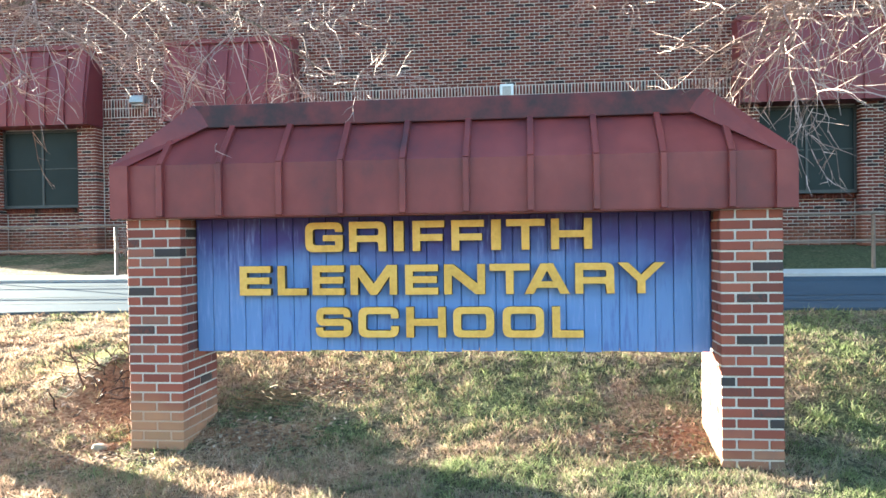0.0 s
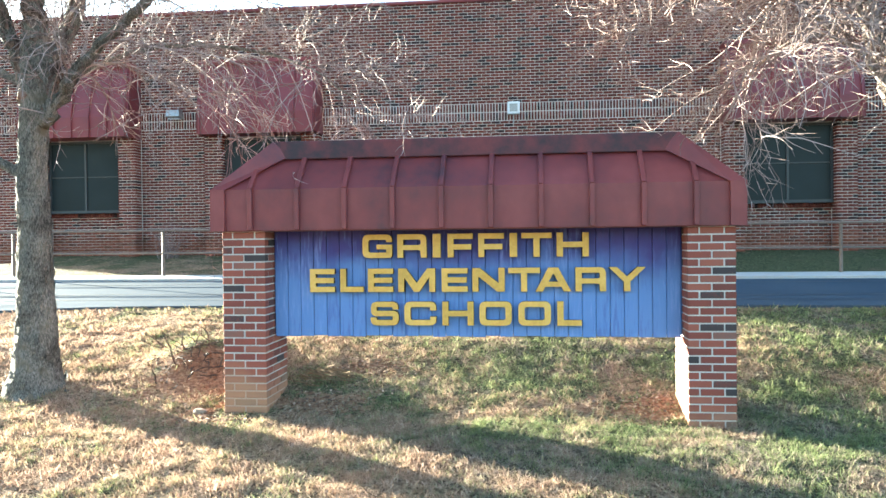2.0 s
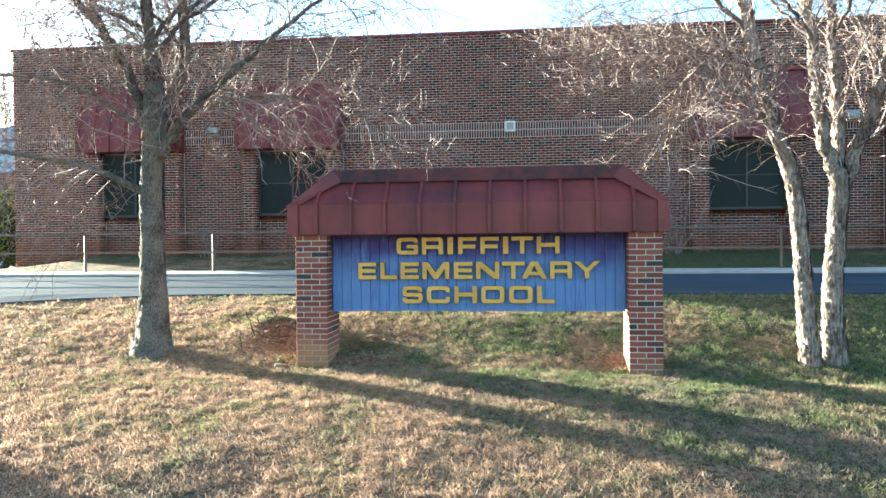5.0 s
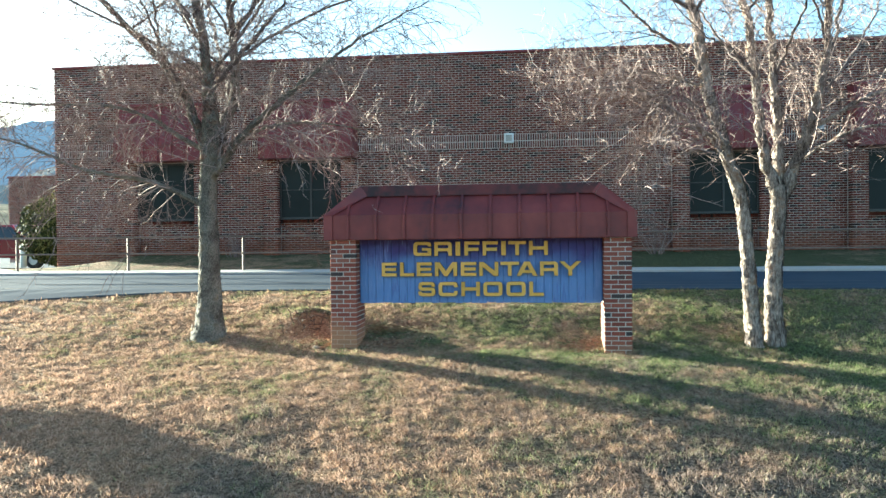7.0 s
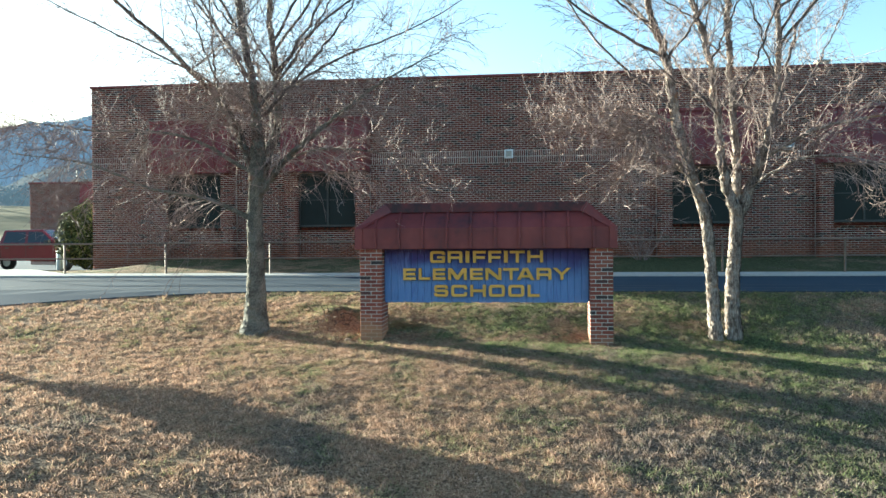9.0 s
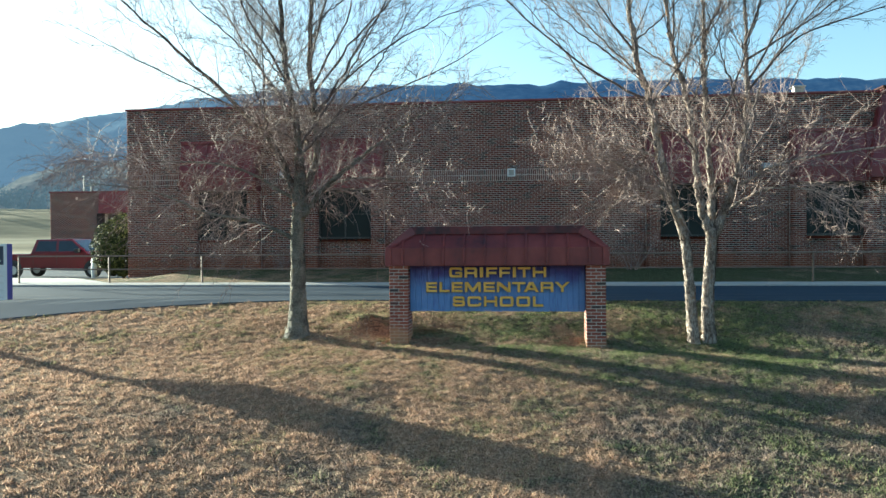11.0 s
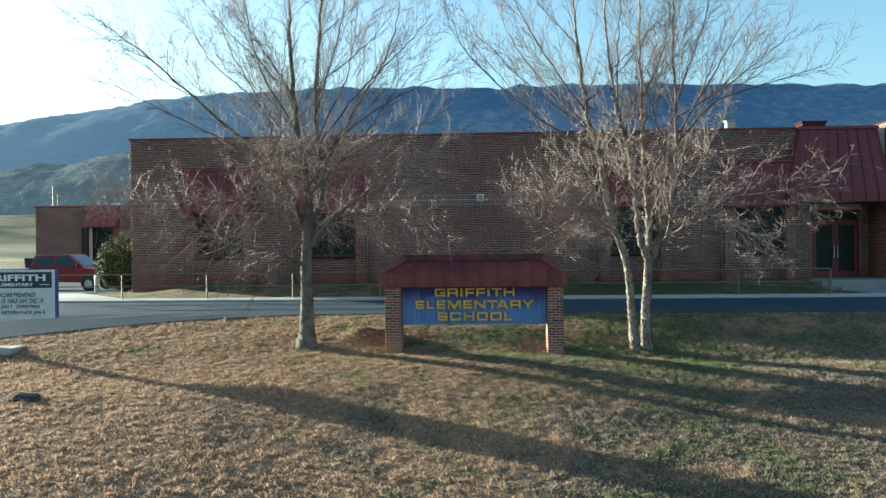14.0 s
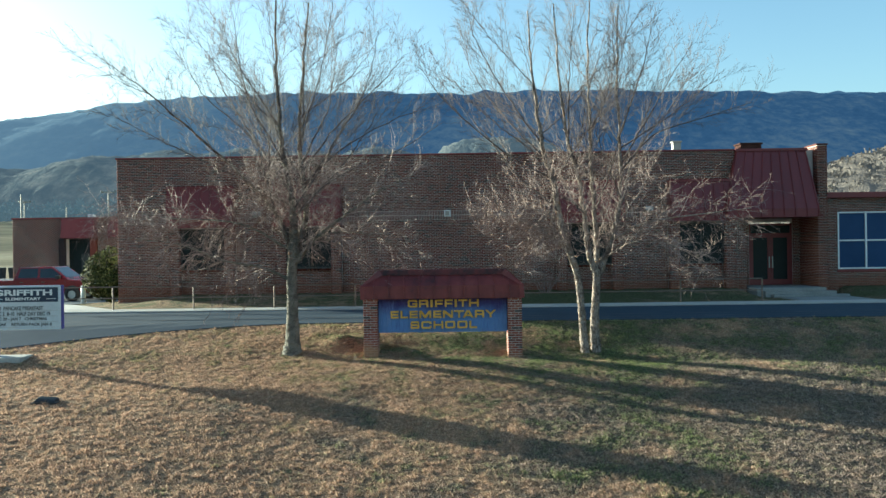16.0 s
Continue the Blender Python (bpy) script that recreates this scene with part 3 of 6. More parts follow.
def build_front_wall():
    core, rng = Build(), random.Random(5)
    y0, y1 = WALL_Y + 0.008, WALL_Y + 0.35
    core.pierced(X_LEFT + 0.008, X_DOOR, BASE, TOP, y0, y1, [(a, b, SILL - 0.09, HEAD) for a, b in BAYS])
    wall = part("wall", core, m_wallmortar, school, "red and black brick front wall with pale mortar")
    for a, b in BAYS:
        for p, q in ((a - PIER, a), (b, b + PIER)):
            part("pier", Build().box(p + 0.014, q - 0.014, PIER_Y + 0.01, y0 - 0.002, BASE, HEAD + 0.04), m_wallmortar, school, "brick pier beside a window")
    br = Bricks()
    zb = 1.0
    band = zb + 49 * COURSE
    lo, hi = NEAR_WALL[2], NEAR_WALL[3]
    spans, last = [], X_LEFT
    for a, b in BAYS:
        spans.append((last, a - PIER))
        last = b + PIER
    spans.append((last, X_DOOR))
    for a, b in spans:
        if a < 0 < b:
            br.wall(a, b, zb, zb + lo * COURSE, WALL_Y, 0.012, rng)
            for p, q in ((a, NEAR_WALL[0]), (NEAR_WALL[1], b)):
                br.wall(p, q, zb + lo * COURSE, zb + hi * COURSE, WALL_Y, 0.012, rng)
            br.wall(a, b, zb + hi * COURSE, band, WALL_Y, 0.012, rng)
        else:
            br.wall(a, b, zb, band, WALL_Y, 0.012, rng)
        br.wall(a, b, band, band + 0.4064, WALL_Y - 0.004, 0.016, rng, soldier=True, joint=0.024)
    br.wall(X_LEFT, X_DOOR, band + 0.4064, TOP, WALL_Y, 0.012, rng)
    for a, b in BAYS:
        br.wall(a, b, zb, zb + 18 * COURSE, WALL_Y, 0.012, rng)
        # a sill of bricks on edge
        br.rows += [(a + k * COURSE + 0.006, a + (k + 1) * COURSE - 0.006, WALL_Y - 0.055 + rng.random() * 0.006, WALL_Y + 0.05, SILL - 0.125, SILL - 0.022) for k in range(int((b - a) / COURSE))]
        for p, q in ((a - PIER, a), (b, b + PIER)):
            br.wall(p, q, zb, zb + 46 * COURSE, PIER_Y, 0.30, rng, length=PIER / 2)
    tagged(part("brickwork", br.mesh("brickwork"), m_wallbrick, wall, "red and black bricks in running bond"), kind="stuff")
    full, half = Build(), Build()
    full.box(-0.0948, 0.0948, -0.006, 0.006, -0.0271, 0.0271)
    half.box(-0.044, 0.044, -0.006, 0.006, -0.0271, 0.0271)
    full, half = full.mesh("brick"), half.mesh("brick")
    for me in (full, half):
        me.materials.append(m_wallpiece)
    for r in range(lo, hi):
        z = zb + (r + 0.5) * COURSE
        x = NEAR_WALL[0]
        if r % 2:
            piece("brick", half, pose(x + 0.0508, WALL_Y + 0.006, z), wall)
            x += 0.1016
        while x < NEAR_WALL[1] - 0.05:
            if x + 0.2 > NEAR_WALL[1] + 0.01:
                piece("brick", half, pose(x + 0.0508, WALL_Y + 0.006, z), wall)
            else:
                piece("brick", full, pose(x + 0.1016, WALL_Y + 0.006 + (rng.random() - 0.5) * 0.003, z), wall)
            x += 0.2032
    return wall


build_front_wall()


def build_shell():
    """The other walls, the roof deck and the metal coping."""
    b = Build()
    b.box(X_LEFT + 0.004, X_LEFT + 0.35, WALL_Y + 0.36, 40, 0.6, TOP)
    b.box(X_LEFT + 0.004, 16.2, 40.01, 40.3, 0.6, TOP)
    part("side_wall", b, m_wallmortar, school, "brick end wall of the school")
    r = Build().box(X_LEFT + 0.36, 16.2, WALL_Y + 0.37, 40, 6.7, 6.85)
    part("roof", r, m_asphalt, school, "flat dark roof")
    c = Build()
    c.box(X_LEFT - 0.04, 12.3, WALL_Y - 0.05, WALL_Y + 0.4, TOP, TOP + 0.075)
    c.box(X_LEFT - 0.04, X_LEFT + 0.4, WALL_Y + 0.402, 40.3, TOP, TOP + 0.075)
    part("coping", softened(c, "coping", 0.012), m_coping, school, "dark red metal coping")
    chimney = part("chimney", Build().box(13.2, 14.12, 13.0, 13.7, 6.855, 7.55), m_roofbox, school, "low dark chimney on the roof")
    part("chimney_cap", softened(Build().box(13.15, 14.17, 12.95, 13.75, 7.552, 7.62), "chimney_cap", 0.01, 1), m_roofbox, chimney)
    for x0, x1, y0, y1, h in ((10.5, 10.85, 14, 14.35, 0.82), (-5.6, -5.2, 13.5, 13.9, 0.42), (-0.7, -0.45, 14, 14.25, 0.3)):
        v = Build().box(x0, x1, y0, y1, 6.855, 7.0 + h)
        v.box(x0 - 0.05, x1 + 0.05, y0 - 0.05, y1 + 0.05, 7.002 + h, 7.06 + h)
        part("roof_vent", softened(v, "roof_vent", 0.015), m_vent, school, "pale weathered roof vent")


build_shell()


def build_bay(x0, x1):
    """A window with its mullion, sill and the standing-seam awning over it."""
    w = Build()
    t = 0.05
    for a, b, c, d in ((x0, x0 + t, SILL, HEAD), (x1 - t, x1, SILL, HEAD), (x0 + t, x1 - t, SILL, SILL + t), (x0 + t, x1 - t, HEAD - t, HEAD)):
        w.box(a, b, GLASS_Y - 0.03, GLASS_Y + 0.09, c, d)
    win = part("window", w, m_frame, school, "dark tinted window with a bronze frame")
    mid = (x0 + x1) / 2
    part("mullion", Build().box(mid - 0.025, mid + 0.025, GLASS_Y - 0.025, GLASS_Y + 0.05, SILL + t, HEAD - t), m_frame, win)
    zt = SILL + 0.86
    part("transom", Build().box(x0 + t, mid - 0.025, GLASS_Y - 0.015, GLASS_Y + 0.04, zt - 0.012, zt + 0.012).box(mid + 0.025, x1 - t, GLASS_Y - 0.015, GLASS_Y + 0.04, zt - 0.012, zt + 0.012), m_frame, win)
    for a, b in ((x0 + t, mid - 0.025), (mid + 0.025, x1 - t)):
        for c, d in ((SILL + t, zt - 0.012), (zt + 0.012, HEAD - t)):
            part("pane", Build().box(a, b, GLASS_Y + 0.004, GLASS_Y + 0.012, c, d), m_window, win)
    part("sill", softened(Build().box(x0, x1, GLASS_Y - 0.1, GLASS_Y + 0.08, SILL - 0.02, SILL - 0.002), "sill", 0.004, 1), m_frame, win)
    # awning
    a, b = x0 - PIER, x1 + PIER
    yb, yt, zb, zf, zt = 10.55, 11.19, HEAD + 0.03, HEAD + 0.50, HEAD + 1.68
    sk = Build()
    sk.sheet([(a, yb, zb), (b, yb, zb), (b, yb, zf), (a, yb, zf)], 0.02)
    sk.sheet([(a, yb, zf), (b, yb, zf), (b - 0.015, yt - 0.40, zt), (a + 0.015, yt - 0.40, zt)], 0.02)
    aw = part("awning", sk, m_awning, school, "dark red standing-seam metal awning")
    for x, s in ((a, 1), (b, -1)):
        e = Build()
        pts = [(yb, zb), (yb, zf), (yt - 0.40, zt), (yt + 0.02, zt), (yt + 0.02, zb)]
        n = len(pts)
        xa, xb = x - 0.012, x + 0.012
        e.add([(xa, y, z) for y, z in pts] + [(xb, y, z) for y, z in pts],
              [tuple(range(n)), tuple(range(2 * n - 1, n - 1, -1))] + [(i, i + n, (i + 1) % n + n, (i + 1) % n) for i in range(n)])
        part("end_panel", e, m_awning, aw)
    part("cap", softened(Build().box(a - 0.02, b + 0.02, yt - 0.46, yt + 0.035, zt - 0.01, zt + 0.09), "cap", 0.008, 1), m_awning, aw)
    part("soffit", Build().box(a, b, yb + 0.03, WALL_Y - 0.02, zb + 0.01, zb + 0.03), m_awning, aw)
    for i in range(7):
        x = a + 0.06 + (b - a - 0.12) * i / 6
        s = Build().bar((x, yb - 0.022, zb), (x, yb - 0.022, zf), 0.03, 0.04)
        s.bar((x, yb - 0.02, zf), (x + (mid - x) * 0.012, yt - 0.42, zt), 0.03, 0.04)
        part("seam", s, m_awning, aw)


for x0, x1 in BAYS:
    build_bay(x0, x1)

# ---- entrance and low wing ----
def build_entrance():
    xl, xr, yb = 12.72, 15.58, 12.6
    rng = random.Random(9)
    wall = part("entrance_wall", Build().box(X_DOOR, xl, 11.239, 11.58, BASE, 4.3), m_wallmortar, school, "brick piers and recess of the entrance")
    for box in ((X_DOOR, 15.59, 11.30, 11.58, 4.31, TOP),
                (12.4, 12.5, 11.6, yb + 0.2, BASE, 4.3),
                (12.51, 13.35, yb + 0.01, yb + 0.2, BASE, 4.3),
                (15.25, 15.57, yb + 0.01, yb + 0.2, BASE, 4.3),
                (13.36, 15.24, yb + 0.012, yb + 0.2, 4.07, 4.3),
                (15.6, 15.99, 10.915, 12.8, BASE, 7.2)):
        part("entrance_wall", Build().box(*box), m_wallmortar, school)
    br = Bricks()
    br.wall(X_DOOR, xl, 1.0, 4.25, 11.23, 0.012, rng, length=0.18)
    br.wall(15.58, 16.01, 0.95, 7.2, 10.90, 1.9, rng, length=0.215)
    br.wall(15.25, 15.58, 1.0, 4.25, yb, 0.012, rng)
    br.wall(12.52, 13.35, 1.0, 4.25, yb, 0.012, rng)
    tagged(part("brickwork", br.mesh("brickwork"), m_wallbrick, wall), kind="stuff")
    part("coping", softened(Build().box(15.55, 16.04, 10.87, 12.84, 7.205, 7.27), "coping", 0.01, 1), m_wallpiece, school, "brick cap on the entrance wing wall")
    # doors
    d = Build()
    x0, x1, z0, z1 = 13.35, 15.25, 1.31, 3.5
    fy = yb + 0.02
    for a, b, c, e in ((x0, x0 + 0.08, z0, z1 + 0.5), (x1 - 0.08, x1, z0, z1 + 0.5), (x0 + 0.08, x1 - 0.08, z1, z1 + 0.08), (x0 + 0.08, x1 - 0.08, z1 + 0.42, z1 + 0.5)):
        d.box(a, b, fy, fy + 0.12, c, e)
    fr = part("door_frame", d, m_coping, school, "dark red metal door frame")
    part("transom_pane", Build().box(x0 + 0.08, x1 - 0.08, fy + 0.05, fy + 0.06, z1 + 0.08, z1 + 0.42), m_window, fr)
    mid = (x0 + x1) / 2
    for a, b, hx in ((x0 + 0.08, mid - 0.004, mid - 0.07), (mid + 0.004, x1 - 0.08, mid + 0.07)):
        leaf = Build()
        for p, q, r, s in ((a, a + 0.12, z0, z1), (b - 0.12, b, z0, z1), (a + 0.12, b - 0.12, z0, z0 + 0.24), (a + 0.12, b - 0.12, z1 - 0.12, z1)):
            leaf.box(p, q, fy + 0.03, fy + 0.08, r, s)
        door = part("door", leaf, m_coping, school, "dark red glazed entrance door")
        part("pane", Build().box(a + 0.12, b - 0.12, fy + 0.05, fy + 0.058, z0 + 0.24, z1 - 0.12), m_window, door)
        part("handle", softened(Build().box(hx - 0.025, hx + 0.025, fy - 0.05, fy - 0.01, z0 + 0.75, z0 + 1.25), "handle", 0.01), m_steel, door, "steel pull handle")
    # large awning
    a, b, yf, zb, zf, zt = 11.6, 15.42, 10.35, 4.2, 4.55, 7.0
    sk = Build()
    sk.sheet([(a, yf, zb), (b, yf, zb), (b, yf, zf), (a, yf, zf)], 0.02)
    sk.sheet([(a, yf, zf), (b, yf, zf), (b - 0.2, 11.1, zt), (a + 0.7, 11.1, zt)], 0.02)
    sk.add([(a, yf, zb), (a, yf, zf), (a + 0.7, 11.1, zt), (a + 0.7, 11.22, zt), (a, 11.22, zb)], [(0, 1, 2, 3, 4)])
    aw = part("awning", sk, m_awning, school, "tall dark red standing-seam entrance awning")
    part("soffit", Build().box(a + 0.02, 15.57, yf + 0.03, 12.59, zb + 0.01, zb + 0.05), m_awning, aw)
    part("cap", softened(Build().box(a + 0.65, b - 0.16, 11.05, 11.28, zt, zt + 0.12), "cap", 0.01, 1), m_awning, aw)
    for i in range(9):
        x = a + 0.05 + (b - a - 0.1) * i / 8
        top = x + 0.7 * (1 - i / 8) - 0.2 * i / 8
        s = Build().bar((x, yf - 0.022, zb), (x, yf - 0.022, zf), 0.03, 0.04)
        s.bar((x, yf - 0.02, zf), (top, 11.08, zt), 0.03, 0.04)
        part("seam", s, m_awning, aw)
    # steps
    for i, (y0, z1) in enumerate(((9.5, 1.06), (9.85, 1.18), (10.2, 1.30))):
        part("step", softened(Build().box(13.15 - 0.2 * i, 15.57 + 0.6 * (i == 0) + 0.25 * (i == 1), y0, (9.85, 10.2, 12.58)[i], 0.8, z1), "step", 0.012), m_step, school, "grey concrete entrance step")


build_entrance()
solid("entrance_walk", softened(Build().box(13.3, 16.15, 7.31, 9.49, 0.7, 0.985), "entrance_walk", 0.01, 1), m_step, "grey concrete walk before the entrance steps", "pavement", kind="structure")


def build_wing():
    """The lower wing beyond the entrance, with its white-framed windows."""
    wing = thing("school_wing", (20, 12, 1), "low red brick school wing with white-framed windows", "school building")
    rng = random.Random(11)
    y, x0, x1, top = 11.35, 16.02, 30.0, 5.0
    wins = [(16.62, 20.2), (21.0, 24.6), (25.4, 29.0)]
    zs, zh = 2.0, 4.42
    core, br, last = Build(), Bricks(), x0
    core.pierced(x0, x1, 0.8, top, y + 0.008, y + 0.3, [(a, b, zs, zh) for a, b in wins])
    for a, b in wins:
        br.wall(last, a, 0.95, top, y, 0.012, rng)
        br.wall(a, b, 0.95, zs, y, 0.012, rng)
        br.wall(a, b, zh, top, y, 0.012, rng)
        last = b
    wall = part("wall", core, m_wallmortar, wing)
    tagged(part("brickwork", br.mesh("brickwork"), m_wallbrick, wall), kind="stuff")
    part("roof", softened(Build().box(x0, x1 + 0.3, y - 0.25, 40, top, top + 0.24), "roof", 0.015, 1), m_coping, wing, "flat roof with a dark red metal edge")
    for a, b in wins:
        fr = Build()
        t = 0.06
        fr.box(a, a + t, y - 0.02, y + 0.1, zs, zh).box(b - t, b, y - 0.02, y + 0.1, zs, zh)
        fr.box(a + t, b - t, y - 0.02, y + 0.1, zs, zs + t).box(a + t, b - t, y - 0.02, y + 0.1, zh - t, zh)
        win = part("window", fr, m_white, wing, "white-framed window with blue glass")
        xm, zm = [a + (b - a) * k / 3 for k in (1, 2)], (zs + zh) / 2
        for x in xm:
            part("mullion", Build().box(x - 0.035, x + 0.035, y - 0.015, y + 0.08, zs + t, zh - t), m_white, win)
        xs = [a + t - 0.035] + xm + [b - t + 0.035]
        for p, q in zip(xs, xs[1:]):
            part("transom", Build().box(p + 0.035, q - 0.035, y - 0.012, y + 0.07, zm - 0.03, zm + 0.03), m_white, win)
            for c, d in ((zs + t, zm - 0.03), (zm + 0.03, zh - t)):
                part("pane", Build().box(p + 0.035, q - 0.035, y + 0.03, y + 0.04, c, d), m_blueglass, win)
        part("sill", Build().box(a - 0.05, b + 0.05, y - 0.06, y - 0.021, zs - 0.12, zs - 0.02), m_coping, win)


m_blueglass = surface("blue window glass", [(0.3, (0.016, 0.042, 0.11)), (0.7, (0.028, 0.062, 0.15))], 2, 0.6, 0.35, 0, 0.02, 0.002, 0.2, "object", (0.3, 0.7), (1, 1, 1), 0.12, 0.04)
build_wing()


def build_wall_fixtures():
    box = thing("wall_speaker", (0.12, WALL_Y, 4.6), "small white square speaker box on the brick wall", "speaker")
    part("housing", softened(Build().box(-0.02, 0.26, WALL_Y - 0.14, WALL_Y - 0.006, 4.45, 4.73), "housing", 0.015), m_white, box)
    part("grille", Build().box(0.03, 0.21, WALL_Y - 0.146, WALL_Y - 0.141, 4.5, 4.68), m_steel, box, "grey grille")
    part("conduit", Build().box(0.10, 0.13, WALL_Y - 0.03, WALL_Y - 0.006, 4.25, 4.45), m_steel, box)
    for x in (-7.95, 8.6):
        lamp = thing("wall_light", (x, WALL_Y, 4.7), "grey metal floodlight fixed to the brick wall", "wall light", "wall lights")
        body = Build()
        body.add([(x - 0.17, WALL_Y - 0.26, 4.60), (x + 0.17, WALL_Y - 0.26, 4.60), (x + 0.17, WALL_Y - 0.02, 4.56), (x - 0.17, WALL_Y - 0.02, 4.56),
                  (x - 0.15, WALL_Y - 0.22, 4.76), (x + 0.15, WALL_Y - 0.22, 4.76), (x + 0.15, WALL_Y - 0.02, 4.78), (x - 0.15, WALL_Y - 0.02, 4.78)],
                 [(0, 3, 2, 1), (4, 5, 6, 7), (0, 1, 5, 4), (1, 2, 6, 5), (2, 3, 7, 6), (3, 0, 4, 7)])
        part("housing", softened(body, "housing", 0.012), m_steel, lamp)
        part("lens", Build().box(x - 0.13, x + 0.13, WALL_Y - 0.2, WALL_Y - 0.06, 4.55, 4.565), m_white, lamp)


build_wall_fixtures()

# ---- pipe fence ----
def build_fence():
    fence = thing("pipe_fence", (0, 7.22, 0.92), "weathered brown pipe fence along the pavement", "fence")
    y, x0, step = 7.22, -12.4 - 3.02, 3.02
    xs = [x0 + step * i for i in range(10)]
    for x in xs:
        z = lie(x, y) + 0.06
        p = Build().tube([(x, y, z - 0.2), (x, y, z + 0.84)], [0.03, 0.03], 8)
        part("post", p.mesh("post", False), m_pipe, fence)
    for dz, r in ((0.86, 0.024), (0.44, 0.02)):
        for a, b in zip(xs, xs[1:]):
            p = Build().tube([(a, y, lie(a, y) + 0.06 + dz), (b, y, lie(b, y) + 0.06 + dz)], [r, r], 8)
            part("rail", p, m_pipe, fence)


build_fence()

# ---- brick sign with boards and letters ----
PANEL_Y = 0.245
PILLAR_L, PILLAR_R = -2.245, 1.794
PW, PD, COURSES = 0.4064, 0.6096, 25
sign = thing("school_sign", (0, 0.3, 0.0), "brick-pillared school sign with blue boards and red metal roof", "sign")


def build_pillars():
    one = Build().box(-0.0950, 0.0950, -0.0448, 0.0448, -0.0276, 0.0276)
    full = softened(one, "brick", 0.004, 1)
    full.materials.append(m_brick)
    rng = random.Random(21)
    for x0 in (PILLAR_L, PILLAR_R):
        core = Build().box(x0 + 0.012, x0 + PW - 0.012, 0.012, PD - 0.012, -0.3, 1.69)
        pillar = part("pillar", core, m_mortar, sign, "square brick pillar with pale mortar joints")
        for c in range(-2, COURSES):
            z = (c + 0.5) * COURSE - 0.001
            spots = []
            if c % 2:
                for k in range(2):
                    spots += [(x0 + 0.1016 + 0.2032 * k, 0.0508, 0), (x0 + 0.1016 + 0.2032 * k, PD - 0.0508, 0)]
                    spots += [(x0 + 0.0508, 0.2032 + 0.2032 * k, 90), (x0 + PW - 0.0508, 0.2032 + 0.2032 * k, 90)]
            else:
                for k in range(3):
                    spots += [(x0 + 0.0508, 0.1016 + 0.2032 * k, 90), (x0 + PW - 0.0508, 0.1016 + 0.2032 * k, 90)]
                spots += [(x0 + PW / 2, 0.0508, 0), (x0 + PW / 2, PD - 0.0508, 0)]
            for x, y, r in spots:
                j = (rng.random() - 0.5) * 0.003
                piece("brick", full, pose(x + j, y + (rng.random() - 0.5) * 0.003, z, 0, 0, r + (rng.random() - 0.5) * 1.0), pillar)


build_pillars()


def build_boards():
    x0, x1, z0, z1 = PILLAR_L + PW + 0.004, PILLAR_R - 0.004, 0.735, 1.70
    back = Build().box(x0 - 0.015, x1 + 0.015, PANEL_Y + 0.022, PANEL_Y + 0.05, z0 + 0.02, z1)
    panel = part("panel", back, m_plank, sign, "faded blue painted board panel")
    n = 30
    w = (x1 - x0) / n
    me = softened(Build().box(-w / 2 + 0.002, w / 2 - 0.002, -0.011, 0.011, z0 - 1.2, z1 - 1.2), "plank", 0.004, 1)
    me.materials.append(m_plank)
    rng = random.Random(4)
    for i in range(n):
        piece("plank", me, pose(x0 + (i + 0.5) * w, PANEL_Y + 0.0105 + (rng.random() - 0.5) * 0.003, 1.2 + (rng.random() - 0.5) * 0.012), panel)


build_boards()


def rounded(pts, k=5):
    """An outline with a radius at each corner given as (x, y, r)."""
    out, n = [], len(pts)
    for i in range(n):
        x, y, r = pts[i]
        p, a, b = Vector((x, y)), Vector(pts[i - 1][:2]), Vector(pts[(i + 1) % n][:2])
        if r < 1e-4:
            out.append((x, y))
            continue
        da, db = (a - p).normalized(), (b - p).normalized()
        s, e = p + da * r, p + db * r
        for j in range(k + 1):
            t = j / k
            q = s * (1 - t) ** 2 + p * 2 * t * (1 - t) + e * t ** 2
            out.append((q.x, q.y))
    return out


